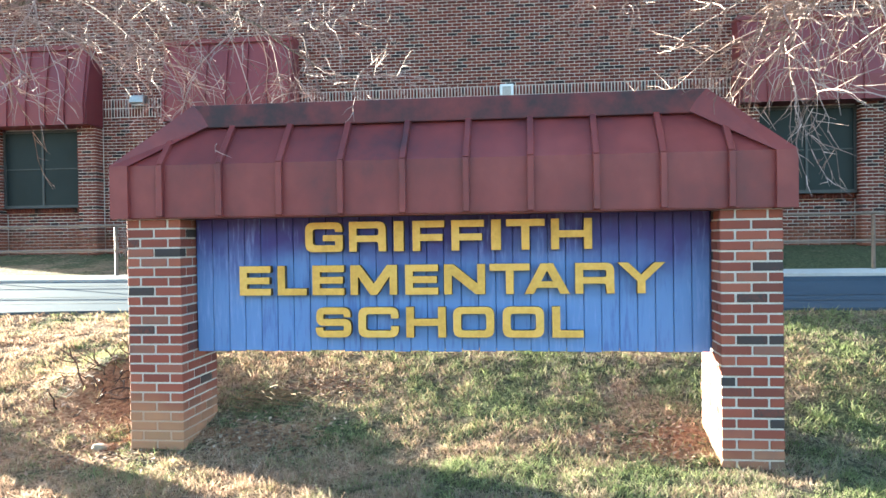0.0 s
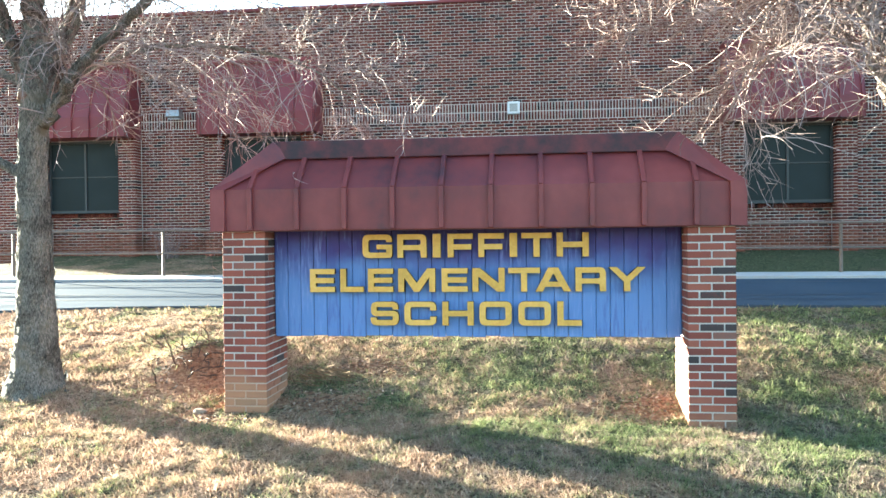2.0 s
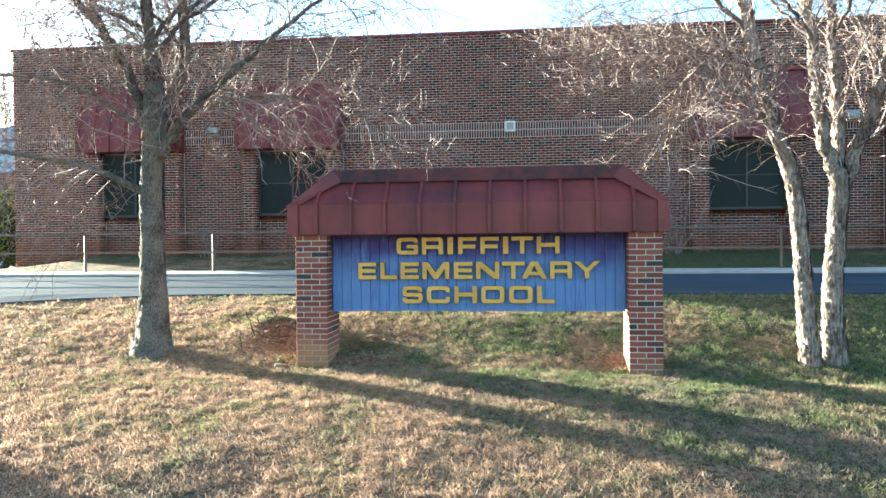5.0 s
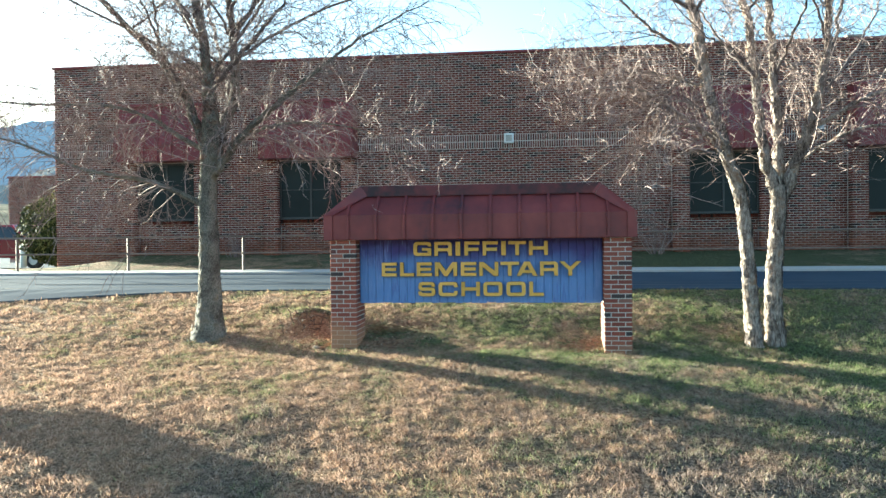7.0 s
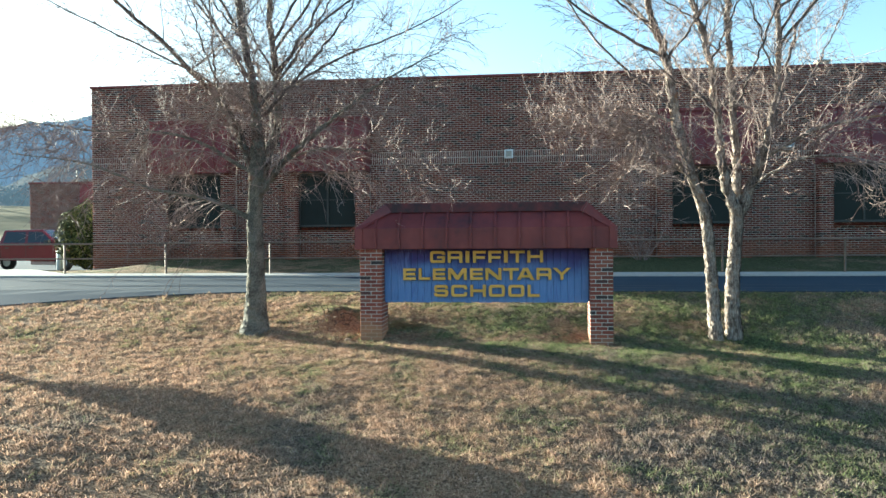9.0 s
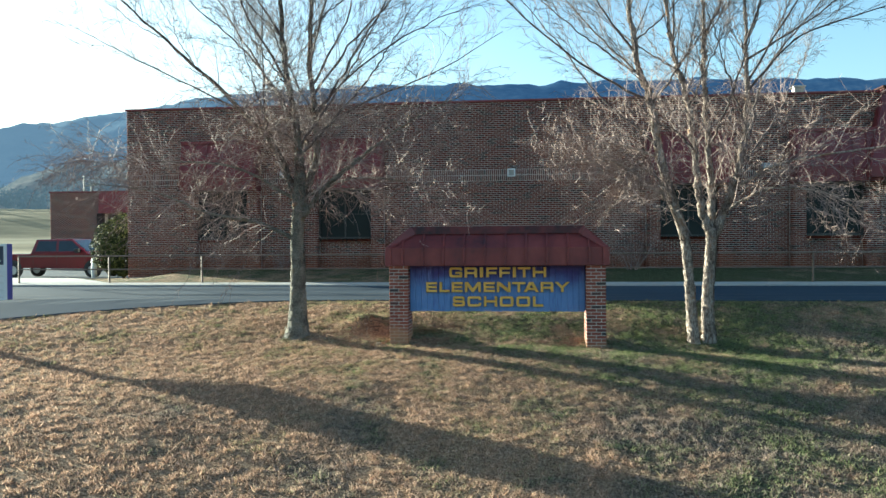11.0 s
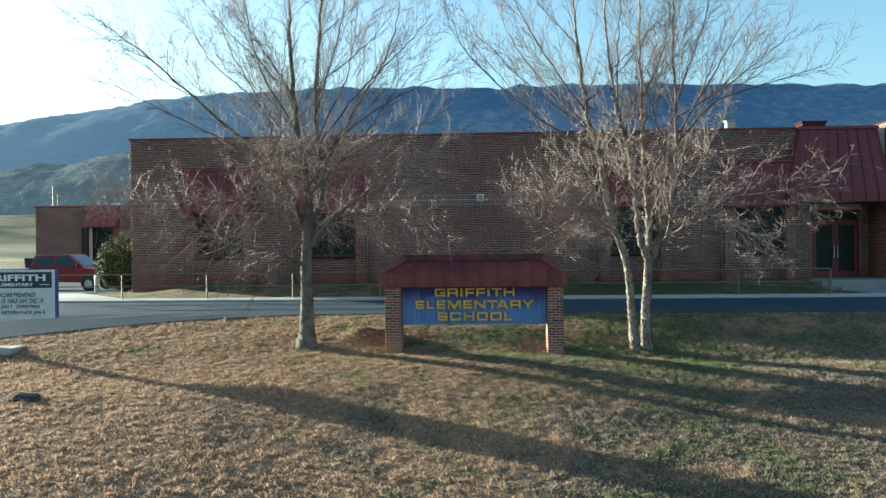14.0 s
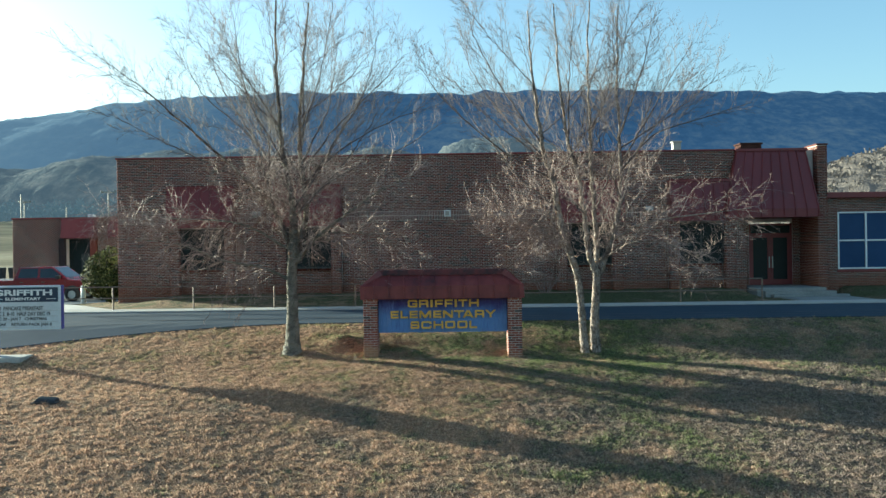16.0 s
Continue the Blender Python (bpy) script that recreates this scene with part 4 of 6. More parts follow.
def glyph(ch, w):
    """Outlines of a broad square-shouldered letter, w wide and 1 high."""
    s, t, r, q = 0.245, 0.215, 0.27, 0.12
    flat = lambda pts: [[(x, y) for x, y in pts]]
    if ch == "I":
        return flat([(0, 0), (w, 0), (w, 1), (0, 1)])
    if ch == "E":
        m = 0.5 - t / 2
        return flat([(0, 0), (w, 0), (w, t), (s, t), (s, m), (w * 0.96, m), (w * 0.96, m + t), (s, m + t), (s, 1 - t), (w, 1 - t), (w, 1), (0, 1)])
    if ch == "F":
        m = 0.44 - t / 2
        return flat([(0, 0), (s, 0), (s, m), (w * 0.94, m), (w * 0.94, m + t), (s, m + t), (s, 1 - t), (w, 1 - t), (w, 1), (0, 1)])
    if ch == "L":
        return flat([(0, 0), (w, 0), (w, t), (s, t), (s, 1), (0, 1)])
    if ch == "T":
        c = w / 2
        return flat([(c - s / 2, 0), (c + s / 2, 0), (c + s / 2, 1 - t), (w, 1 - t), (w, 1), (0, 1), (0, 1 - t), (c - s / 2, 1 - t)])
    if ch == "H":
        m = 0.5 - t / 2
        return flat([(0, 0), (s, 0), (s, m), (w - s, m), (w - s, 0), (w, 0), (w, 1), (w - s, 1), (w - s, m + t), (s, m + t), (s, 1), (0, 1)])
    if ch == "N":
        return flat([(0, 0), (s, 0), (s, 0.66), (w - s * 1.25, 0), (w, 0), (w, 1), (w - s, 1), (w - s, 0.34), (s * 1.25, 1), (0, 1)])
    if ch == "M":
        c = w / 2
        return flat([(0, 0), (s, 0), (s, 0.64), (c - 0.11, 0), (c + 0.11, 0), (w - s, 0.64), (w - s, 0), (w, 0), (w, 1), (w - s * 1.35, 1), (c, 0.36), (s * 1.35, 1), (0, 1)])
    if ch == "Y":
        c = w / 2
        return flat([(c - s / 2, 0), (c + s / 2, 0), (c + s / 2, 0.40), (w, 1), (w - 0.32, 1), (c, 0.60), (0.32, 1), (0, 1), (c - s / 2, 0.40)])
    if ch == "A":
        c = w / 2
        e = 0.30
        outer = [(0, 0), (e, 0), (e + 0.09, 0.2), (w - e - 0.09, 0.2), (w - e, 0), (w, 0), (c + 0.2, 1), (c - 0.2, 1)]
        return [outer, [(c - 0.21, 0.4), (c, 0.78), (c + 0.21, 0.4)]]
    if ch == "O":
        return [rounded([(0, 0, r), (w, 0, r), (w, 1, r), (0, 1, r)]), rounded([(s, t, q), (s, 1 - t, q), (w - s, 1 - t, q), (w - s, t, q)])]
    if ch == "C":
        return [rounded([(0, 0, r), (w, 0, r), (w, 0.36, 0), (w - s, 0.36, 0), (w - s, t, 0.05), (s, t, q), (s, 1 - t, q), (w - s, 1 - t, 0.05), (w - s, 0.64, 0), (w, 0.64, 0), (w, 1, r), (0, 1, r)])]
    if ch == "G":
        return [rounded([(0, 0, r), (w, 0, r * 0.5), (w, 0.56, 0), (w * 0.48, 0.56, 0), (w * 0.48, 0.37, 0), (w - s, 0.37, 0), (w - s, t, 0.03), (s, t, q), (s, 1 - t, q), (w - s, 1 - t, 0.05), (w - s, 0.68, 0), (w, 0.68, 0), (w, 1, r), (0, 1, r)])]
    if ch == "S":
        m = 0.5
        u = t * 0.5
        return [rounded([(0, 0, r), (w, 0, r), (w, m + u, r * 0.9), (s, m + u, 0.05), (s, 1 - t, 0.06), (w - s, 1 - t, 0.04), (w - s, 0.68, 0), (w - 0.02, 0.68, 0), (w - 0.02, 1, r),
                         (0.02, 1, r), (0.02, m - u, r * 0.9), (w - s, m - u, 0.05), (w - s, t, 0.06), (s, t, 0.04), (s, 0.32, 0), (0, 0.32, 0)])]
    if ch == "R":
        outer = rounded([(0, 0, 0), (s, 0, 0), (s, 0.33, 0), (w - s - 0.02, 0.33, 0.1), (w - s, 0, 0), (w, 0, 0), (w - 0.01, 0.44, 0.12), (w - 0.01, 1, r), (0, 1, 0)])
        return [outer, rounded([(s, 0.53, 0), (s, 1 - t, 0), (w - s, 1 - t, 0.1), (w - s, 0.53, 0.1)])]
    return []


def letter_mesh(ch, width, high, deep):
    cu = bpy.data.curves.new("letter", "CURVE")
    cu.dimensions, cu.fill_mode = "2D", "BOTH"
    cu.extrude, cu.bevel_depth, cu.bevel_resolution = deep / 2 - 0.002, 0.002, 1
    for loop in glyph(ch, width / high):
        sp = cu.splines.new("POLY")
        sp.points.add(len(loop) - 1)
        for p, (x, y) in zip(sp.points, loop):
            p.co = (x * high, y * high, 0, 1)
        sp.use_cyclic_u = True
    tmp = bpy.data.objects.new("letter", cu)
    me = bpy.data.meshes.new_from_object(tmp)
    bpy.data.objects.remove(tmp)
    bpy.data.curves.remove(cu)
    me.materials.append(m_gold)
    me.materials.append(m_goldside)
    for f in me.polygons:
        f.material_index = 0 if abs(f.normal.z) > 0.3 else 1
    return me


def build_letters():
    rows = [("GRIFFITH", 1.445, 0.207, [(-1.001, -0.734), (-0.684, -0.422), (-0.365, -0.298), (-0.232, -0.011), (0.041, 0.264), (0.317, 0.38), (0.421, 0.68), (0.727, 1.0)]),
            ("ELEMENTARY", 1.140, 0.206, [(-1.489, -1.264), (-1.209, -1.0), (-0.954, -0.728), (-0.679, -0.349), (-0.288, -0.059), (-0.014, 0.268), (0.303, 0.576), (0.542, 0.846), (0.887, 1.147), (1.174, 1.48)]),
            ("SCHOOL", 0.840, 0.209, [(-0.934, -0.681), (-0.626, -0.342), (-0.285, -0.009), (0.046, 0.327), (0.389, 0.669), (0.728, 0.936)])]
    for word, z, high, spans in rows:
        for ch, (a, b) in zip(word, spans):
            me = letter_mesh(ch, b - a, high, 0.058)
            piece("letter", me, pose(a, PANEL_Y - 0.0305, z, 90, 0, 0), sign)["label"] = "gold painted raised letter " + ch


build_letters()


def build_sign_roof():
    zb, zf, zt = 1.70, 2.06, 2.40
    yf, yt = -0.05, 0.28
    xe, xt = 2.20, 1.72
    cx = -0.025
    yc = 2 * 0.305
    for side in (0, 1):
        fy = (lambda y: y) if side == 0 else (lambda y: yc - y)
        sk = Build()
        quads = [[(-xe, yf, zb), (xe, yf, zb), (xe, yf, zf), (-xe, yf, zf)], [(-xe, yf, zf), (xe, yf, zf), (xt, yt, zt), (-xt, yt, zt)]]
        for q in quads:
            p = [(x + cx, fy(y), z) for x, y, z in q]
            sk.sheet(p if side == 0 else p[::-1], 0.015)
        face = part("roof_panel", sk, m_redmetal, sign, "red metal mansard panel, stained dark along the top")
        for i in range(10):
            x = -1.95 + 0.4235 * i
            up = 1.0 if abs(x - cx) < 1.7 else max(0.2, (xe - abs(x - cx)) / (xe - xt) * 0.92)
            s = Build().bar((x, fy(yf - 0.02), zb + 0.004), (x, fy(yf - 0.02), zf), 0.042, 0.044)
            s.bar((x, fy(yf - 0.017), zf - 0.006), (x, fy(yf + (yt - yf) * up - 0.016), zf + (zt - zf) * up + 0.006), 0.042, 0.044)
            part("rib", softened(s, "rib", 0.004, 1), m_redmetal, face, "raised red metal rib")
    top = softened(Build().box(-1.80 + cx, 1.80 + cx, 0.19, yc - 0.19, 2.345, 2.508), "ridge_cap", 0.008)
    part("ridge_cap", top, m_ridge, sign, "red metal ridge cap with dark stains")
    for s in (-1, 1):
        post = Build().box(min(s * 2.285, s * 2.155) + cx, max(s * 2.285, s * 2.155) + cx, -0.085, yc + 0.085, 1.695, 2.06)
        part("end_trim", post, m_redmetal, sign, "folded red metal end trim")
        ring = []
        for fy in ((lambda y: y), (lambda y: yc - y)):
            ring += [(s * 2.285 + cx, fy(-0.085), 2.06), (s * 2.155 + cx, fy(-0.085), 2.055), (s * 1.66 + cx, fy(0.20), 2.37), (s * 1.79 + cx, fy(0.18), 2.506)]
        faces = [(0, 1, 2, 3), (7, 6, 5, 4), (3, 7, 4, 0), (1, 5, 6, 2), (2, 6, 7, 3), (0, 4, 5, 1)]
        if s > 0:
            faces = [f[::-1] for f in faces]
        part("hip_trim", Build().add(ring, faces), m_redmetal, sign, "sloping red metal hip trim")
    part("soffit", Build().box(-2.15 + cx, 2.15 + cx, yf + 0.02, yc - yf - 0.02, 1.69, 1.705), m_redmetal, sign)


build_sign_roof()


# ---- trees ----
def wander(rng, start, heading, length, steps, bend, lift):
    """A twig's line: steps that stray by bend and turn upwards by lift (or droop, where it is negative)."""
    p, d, out = Vector(start), Vector(heading).normalized(), [Vector(start)]
    for _ in range(steps):
        d = (d + Vector((rng.gauss(0, bend), rng.gauss(0, bend), rng.gauss(0, bend) + lift))).normalized()
        p = p + d * (length / steps)
        out.append(p.copy())
    return out


def smooth_line(pts, per=5):
    """A smooth curve through a few points."""
    p = [Vector(q) for q in pts]
    p = [p[0] * 2 - p[1]] + p + [p[-1] * 2 - p[-2]]
    out = []
    for i in range(1, len(p) - 2):
        for k in range(per):
            t = k / per
            out.append(0.5 * ((2 * p[i]) + (p[i + 1] - p[i - 1]) * t + (2 * p[i - 1] - 5 * p[i] + 4 * p[i + 1] - p[i + 2]) * t * t + (3 * p[i] - p[i - 1] - 3 * p[i + 1] + p[i + 2]) * t ** 3))
    out.append(p[-2])
    return out


def sideways(rng, d, angle):
    """A heading that leaves d by the angle, turned at random about it."""
    d = d.normalized()
    s = d.cross(Vector((rng.gauss(0, 1), rng.gauss(0, 1), rng.gauss(0, 1)))).normalized()
    return (d * math.cos(angle) + s * math.sin(angle)).normalized()


def twigs(b, rng, line, radius, every, length, lift, depth, tangle=0.16, spread=(0.45, 1.1)):
    """Side twigs along a line, each with smaller ones."""
    total = sum((line[i + 1] - line[i]).length for i in range(len(line) - 1))
    n = max(1, int(total / every))
    for k in range(n):
        u = 0.12 + 0.88 * (k + rng.random()) / n
        f = u * (len(line) - 1)
        i = min(int(f), len(line) - 2)
        q = line[i].lerp(line[i + 1], f - i)
        h = sideways(rng, line[i + 1] - line[i], rng.uniform(*spread))
        ln = length * rng.uniform(0.45, 1.2) * (1.15 - 0.6 * u)
        steps = 3 if depth or ln > 0.3 else 2
        w = wander(rng, q, h, ln, steps, tangle, lift)
        r = max(0.0040, radius * (1 - 0.5 * u) * 0.6)
        b.tube(w, [r * (1 - 0.7 * j / steps) for j in range(steps + 1)], 3, False)
        if depth:
            twigs(b, rng, w, r, every * 0.62, length * 0.45, lift, depth - 1, tangle, spread)


def flakes(rng, line, radii, count, off):
    """Curled plates of bark that stand off a stem."""
    b, n = Build(), len(line)
    for _ in range(count):
        f = rng.random() * (n - 1.001)
        i = int(f)
        if radii[i] < 0.035:
            continue
        p, d = line[i].lerp(line[i + 1], f - i), (line[i + 1] - line[i]).normalized()
        s = d.cross(Vector((rng.gauss(0, 1), rng.gauss(0, 1), 0.1))).normalized()
        u = d.cross(s)
        r = radii[i] * rng.uniform(0.93, 1.06)
        w, h, o = rng.uniform(0.012, 0.03), rng.uniform(0.02, 0.07), rng.uniform(0.2, 1.0) * off
        c = p + s * r
        b.add([c - u * w - d * h + s * o * 0.3, c + u * w - d * h * 0.8 - s * 0.008, c + u * w + d * h * 0.9 + s * o * 0.4, c - u * w * 0.8 + d * h + s * o], [(0, 1, 2, 3)])
    return b


def stem_mesh(kind, line, radii, rough, furrow):
    """A stem with furrowed bark: close rings, pushed in and out by noise that runs along the stem."""
    fine, fr = [], []
    for i in range(len(line) - 1):
        m = max(1, int((line[i + 1] - line[i]).length / 0.022))
        for k in range(m):
            fine.append(line[i].lerp(line[i + 1], k / m))
            fr.append(radii[i] + (radii[i + 1] - radii[i]) * k / m)
    fine.append(line[-1])
    fr.append(radii[-1])
    sides = 56
    tb = Build().tube(fine, fr, sides)
    for k, v in enumerate(tb.v):
        c, r = fine[min(k // sides, len(fine) - 1)], fr[min(k // sides, len(fr) - 1)]
        o = Vector(v) - c
        x, y, z = v
        ridge_ = noise.noise((x * 44 + 2.4 * noise.noise((z * 6, x * 4, 2.0)), y * 44, z * furrow * 1.6))
        plate = noise.noise((x * 18, y * 18, z * 12 + 3))
        push = rough * (abs(ridge_) * 1.7 - 0.4) + rough * 0.5 * plate + r * 0.07 * noise.noise((x * 5, y * 5, z * 2.2))
        tb.v[k] = tuple(c + o + o.normalized() * push)
    return tb.mesh(kind, True)


def grow_tree(name, label, material, stems, seed, whips, fans, hang, reach):
    """A bare tree from a few stems: (kind, points, radius at the foot, radius at the tip)."""
    rng = random.Random(seed)
    foot = stems[0][1][0]
    tree = thing(name, foot, label, "tree", "bare trees beside the sign")
    crown, high = Build(), Build()
    anchors = []
    grown = []
    for kind, pts, r0, r1 in stems:
        line = smooth_line(pts, 7)
        if kind == "leader":
            grown.append((line, r0, r1))
    # finer limbs that fan out of the leaders
    extra = []
    for k in range(fans):
        line, r0, r1 = grown[k % len(grown)]
        u = 0.26 + 0.6 * (k + rng.random()) / fans
        i = int(u * (len(line) - 1))
        d = (line[i + 1] - line[i]).normalized()
        turn = k * 2.4 + rng.uniform(-0.4, 0.4)
        h = (d * 0.6 + Vector((math.cos(turn), math.sin(turn) * 0.8, 0.1)) * rng.uniform(0.55, 1.05)).normalized()
        w = wander(rng, line[i], h, rng.uniform(2.6, 4.4) * (1.25 - 0.6 * u), 5, 0.05, 0.075)
        extra.append(("limb", w, max(0.014, (r0 + (r1 - r0) * u) * 0.42), 0.005))
    for kind, pts, r0, r1 in stems + extra:
        line = smooth_line(pts, 7)
        n = len(line)
        wob = 0.004 if kind == "trunk" else 0.018
        for i in range(1, n - 1):
            line[i] = line[i] + Vector((rng.gauss(0, wob), rng.gauss(0, wob), 0)) * (0.6 if kind == "trunk" else 1.0)
        radii = [r0 + (r1 - r0) * (i / (n - 1)) ** 0.8 for i in range(n)]
        if kind == "trunk":
            for i in range(n):
                hgt = line[i].z - line[0].z
                radii[i] += r0 * (0.45 * math.exp(-hgt / 0.12) + 0.75 * math.exp(-hgt / 0.5)) * (1.0 if r0 > 0.15 else 0.55)
        if r0 > 0.07:
            me = stem_mesh(kind, line, radii, 0.011 if material is m_bark else 0.008, 4.0 if material is m_bark else 9.0)
        else:
            me = Build().tube(line, radii, 8 if r0 > 0.03 else 6).mesh(kind, True)
        stem = part("trunk" if kind == "trunk" else "limb", me, (material if kind in ("trunk", "low") else (m_upper if material is m_bark else material) if r0 > 0.045 else m_bough), tree)
        if r0 > 0.06:
            off = 0.009 if material is m_bark else 0.026
            tagged(part("loose_bark", flakes(rng, line, radii, (600 if material is m_bark else 1500) if kind == "trunk" else 700, off), material, stem, "loose curling plates of bark"), kind="stuff")
        low = kind == "low"
        anchors += [(line[i], line[i + 1] - line[i], low) for i in range(n - 1) if 2.3 < line[i].z < 5.4 and (low or kind != "trunk")] * (5 if low and line[-1].x < 3.0 < line[0].x else 1)
        if kind == "trunk":
            continue
        # boughs from the limb
        total = sum((line[i + 1] - line[i]).length for i in range(n - 1))
        k = int(total / (0.16 if low else 0.33))
        for j in range(k):
            u = (0.08 if low else 0.12) + (0.92 if low else 0.88) * (j + rng.random()) / k
            f = min(u, 0.995) * (n - 1)
            i = int(f)
            q = line[i].lerp(line[i + 1], f - i)
            d = line[i + 1] - line[i]
            dead = q.z < 5.3
            rb = min(0.016, max(0.005, (r0 + (r1 - r0) * u) * 0.32))
            if dead:
                rb = min(rb, 0.010)
                h = sideways(rng, d, rng.uniform(0.45, 1.0))
                w = wander(rng, q, h, rng.uniform(0.8, 2.0) * (1.15 - 0.5 * u), 7, 0.17, -0.03)
                crown.tube(w, [rb * (1 - 0.8 * s / 7) for s in range(8)], 4, False)
                twigs(crown, rng, w, rb * 0.5, 0.125, 0.55, hang, 1, 0.22)
                anchors += [(w[s], w[s + 1] - w[s], low) for s in (2, 4, 5)]
            else:
                h = sideways(rng, d, rng.uniform(0.35, 0.75))
                h = (h + Vector((0, 0, 0.3))).normalized()
                w = wander(rng, q, h, rng.uniform(0.9, 2.7) * (1.1 - 0.6 * u), 7, 0.05, 0.025)
                high.tube(w, [rb * (1 - 0.75 * s / 7) for s in range(8)], 4, False)
                twigs(high, rng, w, rb * 0.55, 0.14, 0.62, 0.02, 1, 0.07, (0.35, 0.8))
    # long thin whips that arch and hang from the lower limbs
    for _ in range(whips):
        q, d, low = rng.choice(anchors)
        h = sideways(rng, d, rng.uniform(0.4, 1.3)) + Vector((0, 0, rng.uniform(-0.2, 0.45)))
        drop = min(hang, -0.085) if low and q.z < 4.0 else hang
        w = wander(rng, q, h, rng.uniform(0.4, reach), 7, 0.17, drop)
        r = rng.uniform(0.0042, 0.0068)
        crown.tube(w, [r * (1 - 0.6 * s / 7) for s in range(8)], 3, False)
        twigs(crown, rng, w, r, 0.17, 0.26, hang * 1.3, 0, 0.2)
    tagged(part("crown", high, m_bough, tree, "bare ascending grey-brown boughs, darkened as if backlit"), kind="stuff")
    tagged(part("twig_tangle", crown, m_twig, tree, "tangle of pale reddish-brown drooping twigs"), kind="stuff")
    return tree


grow_tree("bare_tree", "bare grey-barked tree with a single trunk and drooping twigs", m_bark, [
    ("trunk", [(-4.33, 0.42, 0.08), (-4.31, 0.42, 0.8), (-4.30, 0.4, 1.75), (-4.31, 0.4, 2.4), (-4.26, 0.38, 3.0), (-4.23, 0.35, 3.6)], 0.165, 0.118),
    ("leader", [(-4.24, 0.36, 3.45), (-4.22, 0.32, 3.9), (-4.23, 0.3, 4.4), (-4.48, 0.2, 6.0), (-4.62, 0.2, 8.2), (-4.6, 0.2, 10.6)], 0.12, 0.02),
    ("leader", [(-4.26, 0.40, 2.8), (-4.06, 0.52, 3.5), (-3.90, 0.6, 4.3), (-4.08, 0.7, 6.0), (-4.0, 0.8, 8.2), (-3.8, 0.85, 10.3)], 0.105, 0.02),
    ("leader", [(-4.27, 0.38, 2.85), (-4.42, 0.34, 3.45), (-4.72, 0.27, 4.15), (-5.25, 0.18, 4.85), (-6.6, 0.0, 6.15), (-8.1, -0.1, 7.5), (-9.4, -0.2, 8.5)], 0.09, 0.008),
    ("limb", [(-4.40, 0.3, 4.9), (-5.4, 0.9, 6.3), (-6.5, 1.3, 8.0), (-7.0, 1.6, 9.4)], 0.036, 0.006),
    ("limb", [(-4.02, 0.65, 4.8), (-3.1, 0.3, 6.0), (-2.1, 0.1, 7.6), (-1.7, 0.0, 9.2)], 0.036, 0.006),
    ("limb", [(-3.95, 0.6, 4.6), (-2.7, 1.0, 5.4), (-1.3, 1.3, 6.0), (0.1, 1.6, 6.9)], 0.032, 0.006),
    ("limb", [(-4.05, 0.7, 5.6), (-3.3, 1.2, 7.4), (-3.0, 1.5, 9.6)], 0.032, 0.006),
    ("limb", [(-4.45, 0.2, 5.6), (-5.3, -0.4, 7.4), (-5.6, -0.7, 9.6)], 0.032, 0.006),
    ("limb", [(-4.50, 0.25, 5.2), (-5.6, 0.5, 6.5), (-6.9, 0.7, 7.7), (-7.6, 0.8, 9.2)], 0.032, 0.005),
    ("limb", [(-4.35, 0.35, 4.4), (-6.0, 0.3, 5.3), (-8.0, 0.2, 6.3), (-9.3, 0.1, 7.0)], 0.032, 0.005),
    ("limb", [(-4.05, 0.65, 5.3), (-3.0, 0.5, 6.6), (-1.7, 0.4, 7.8), (-1.0, 0.3, 8.6)], 0.032, 0.005),
    ("limb", [(-4.00, 0.60, 5.0), (-2.7, 0.2, 6.0), (-1.3, -0.1, 6.7), (-0.3, -0.2, 7.0)], 0.028, 0.005),
    ("limb", [(-4.10, 0.70, 6.2), (-3.5, 0.4, 7.8), (-3.1, 0.3, 9.6), (-3.0, 0.3, 10.6)], 0.028, 0.005),
    ("limb", [(-4.55, 0.20, 6.6), (-5.6, 0.2, 8.2), (-6.4, 0.2, 9.8)], 0.028, 0.005),
    ("low", [(-4.32, 0.38, 2.25), (-5.1, 0.2, 2.62), (-6.2, 0.05, 2.85), (-7.3, -0.1, 3.3), (-8.7, -0.2, 3.5)], 0.055, 0.008),
    ("low", [(-4.18, 0.36, 2.75), (-3.62, 0.3, 3.4), (-2.7, 0.2, 4.1), (-1.75, 0.1, 4.72), (-0.7, 0.0, 5.2)], 0.064, 0.008),
    ("low", [(-4.38, 0.4, 3.15), (-5.9, 0.75, 3.9), (-8.0, 1.1, 4.1), (-9.7, 1.4, 4.4)], 0.045, 0.007),
    ("low", [(-4.12, 0.5, 3.2), (-3.2, 0.9, 3.6), (-2.0, 1.2, 3.5), (-1.2, 1.3, 3.0)], 0.035, 0.006),
], 31, 1350, 18, -0.09, 1.6)

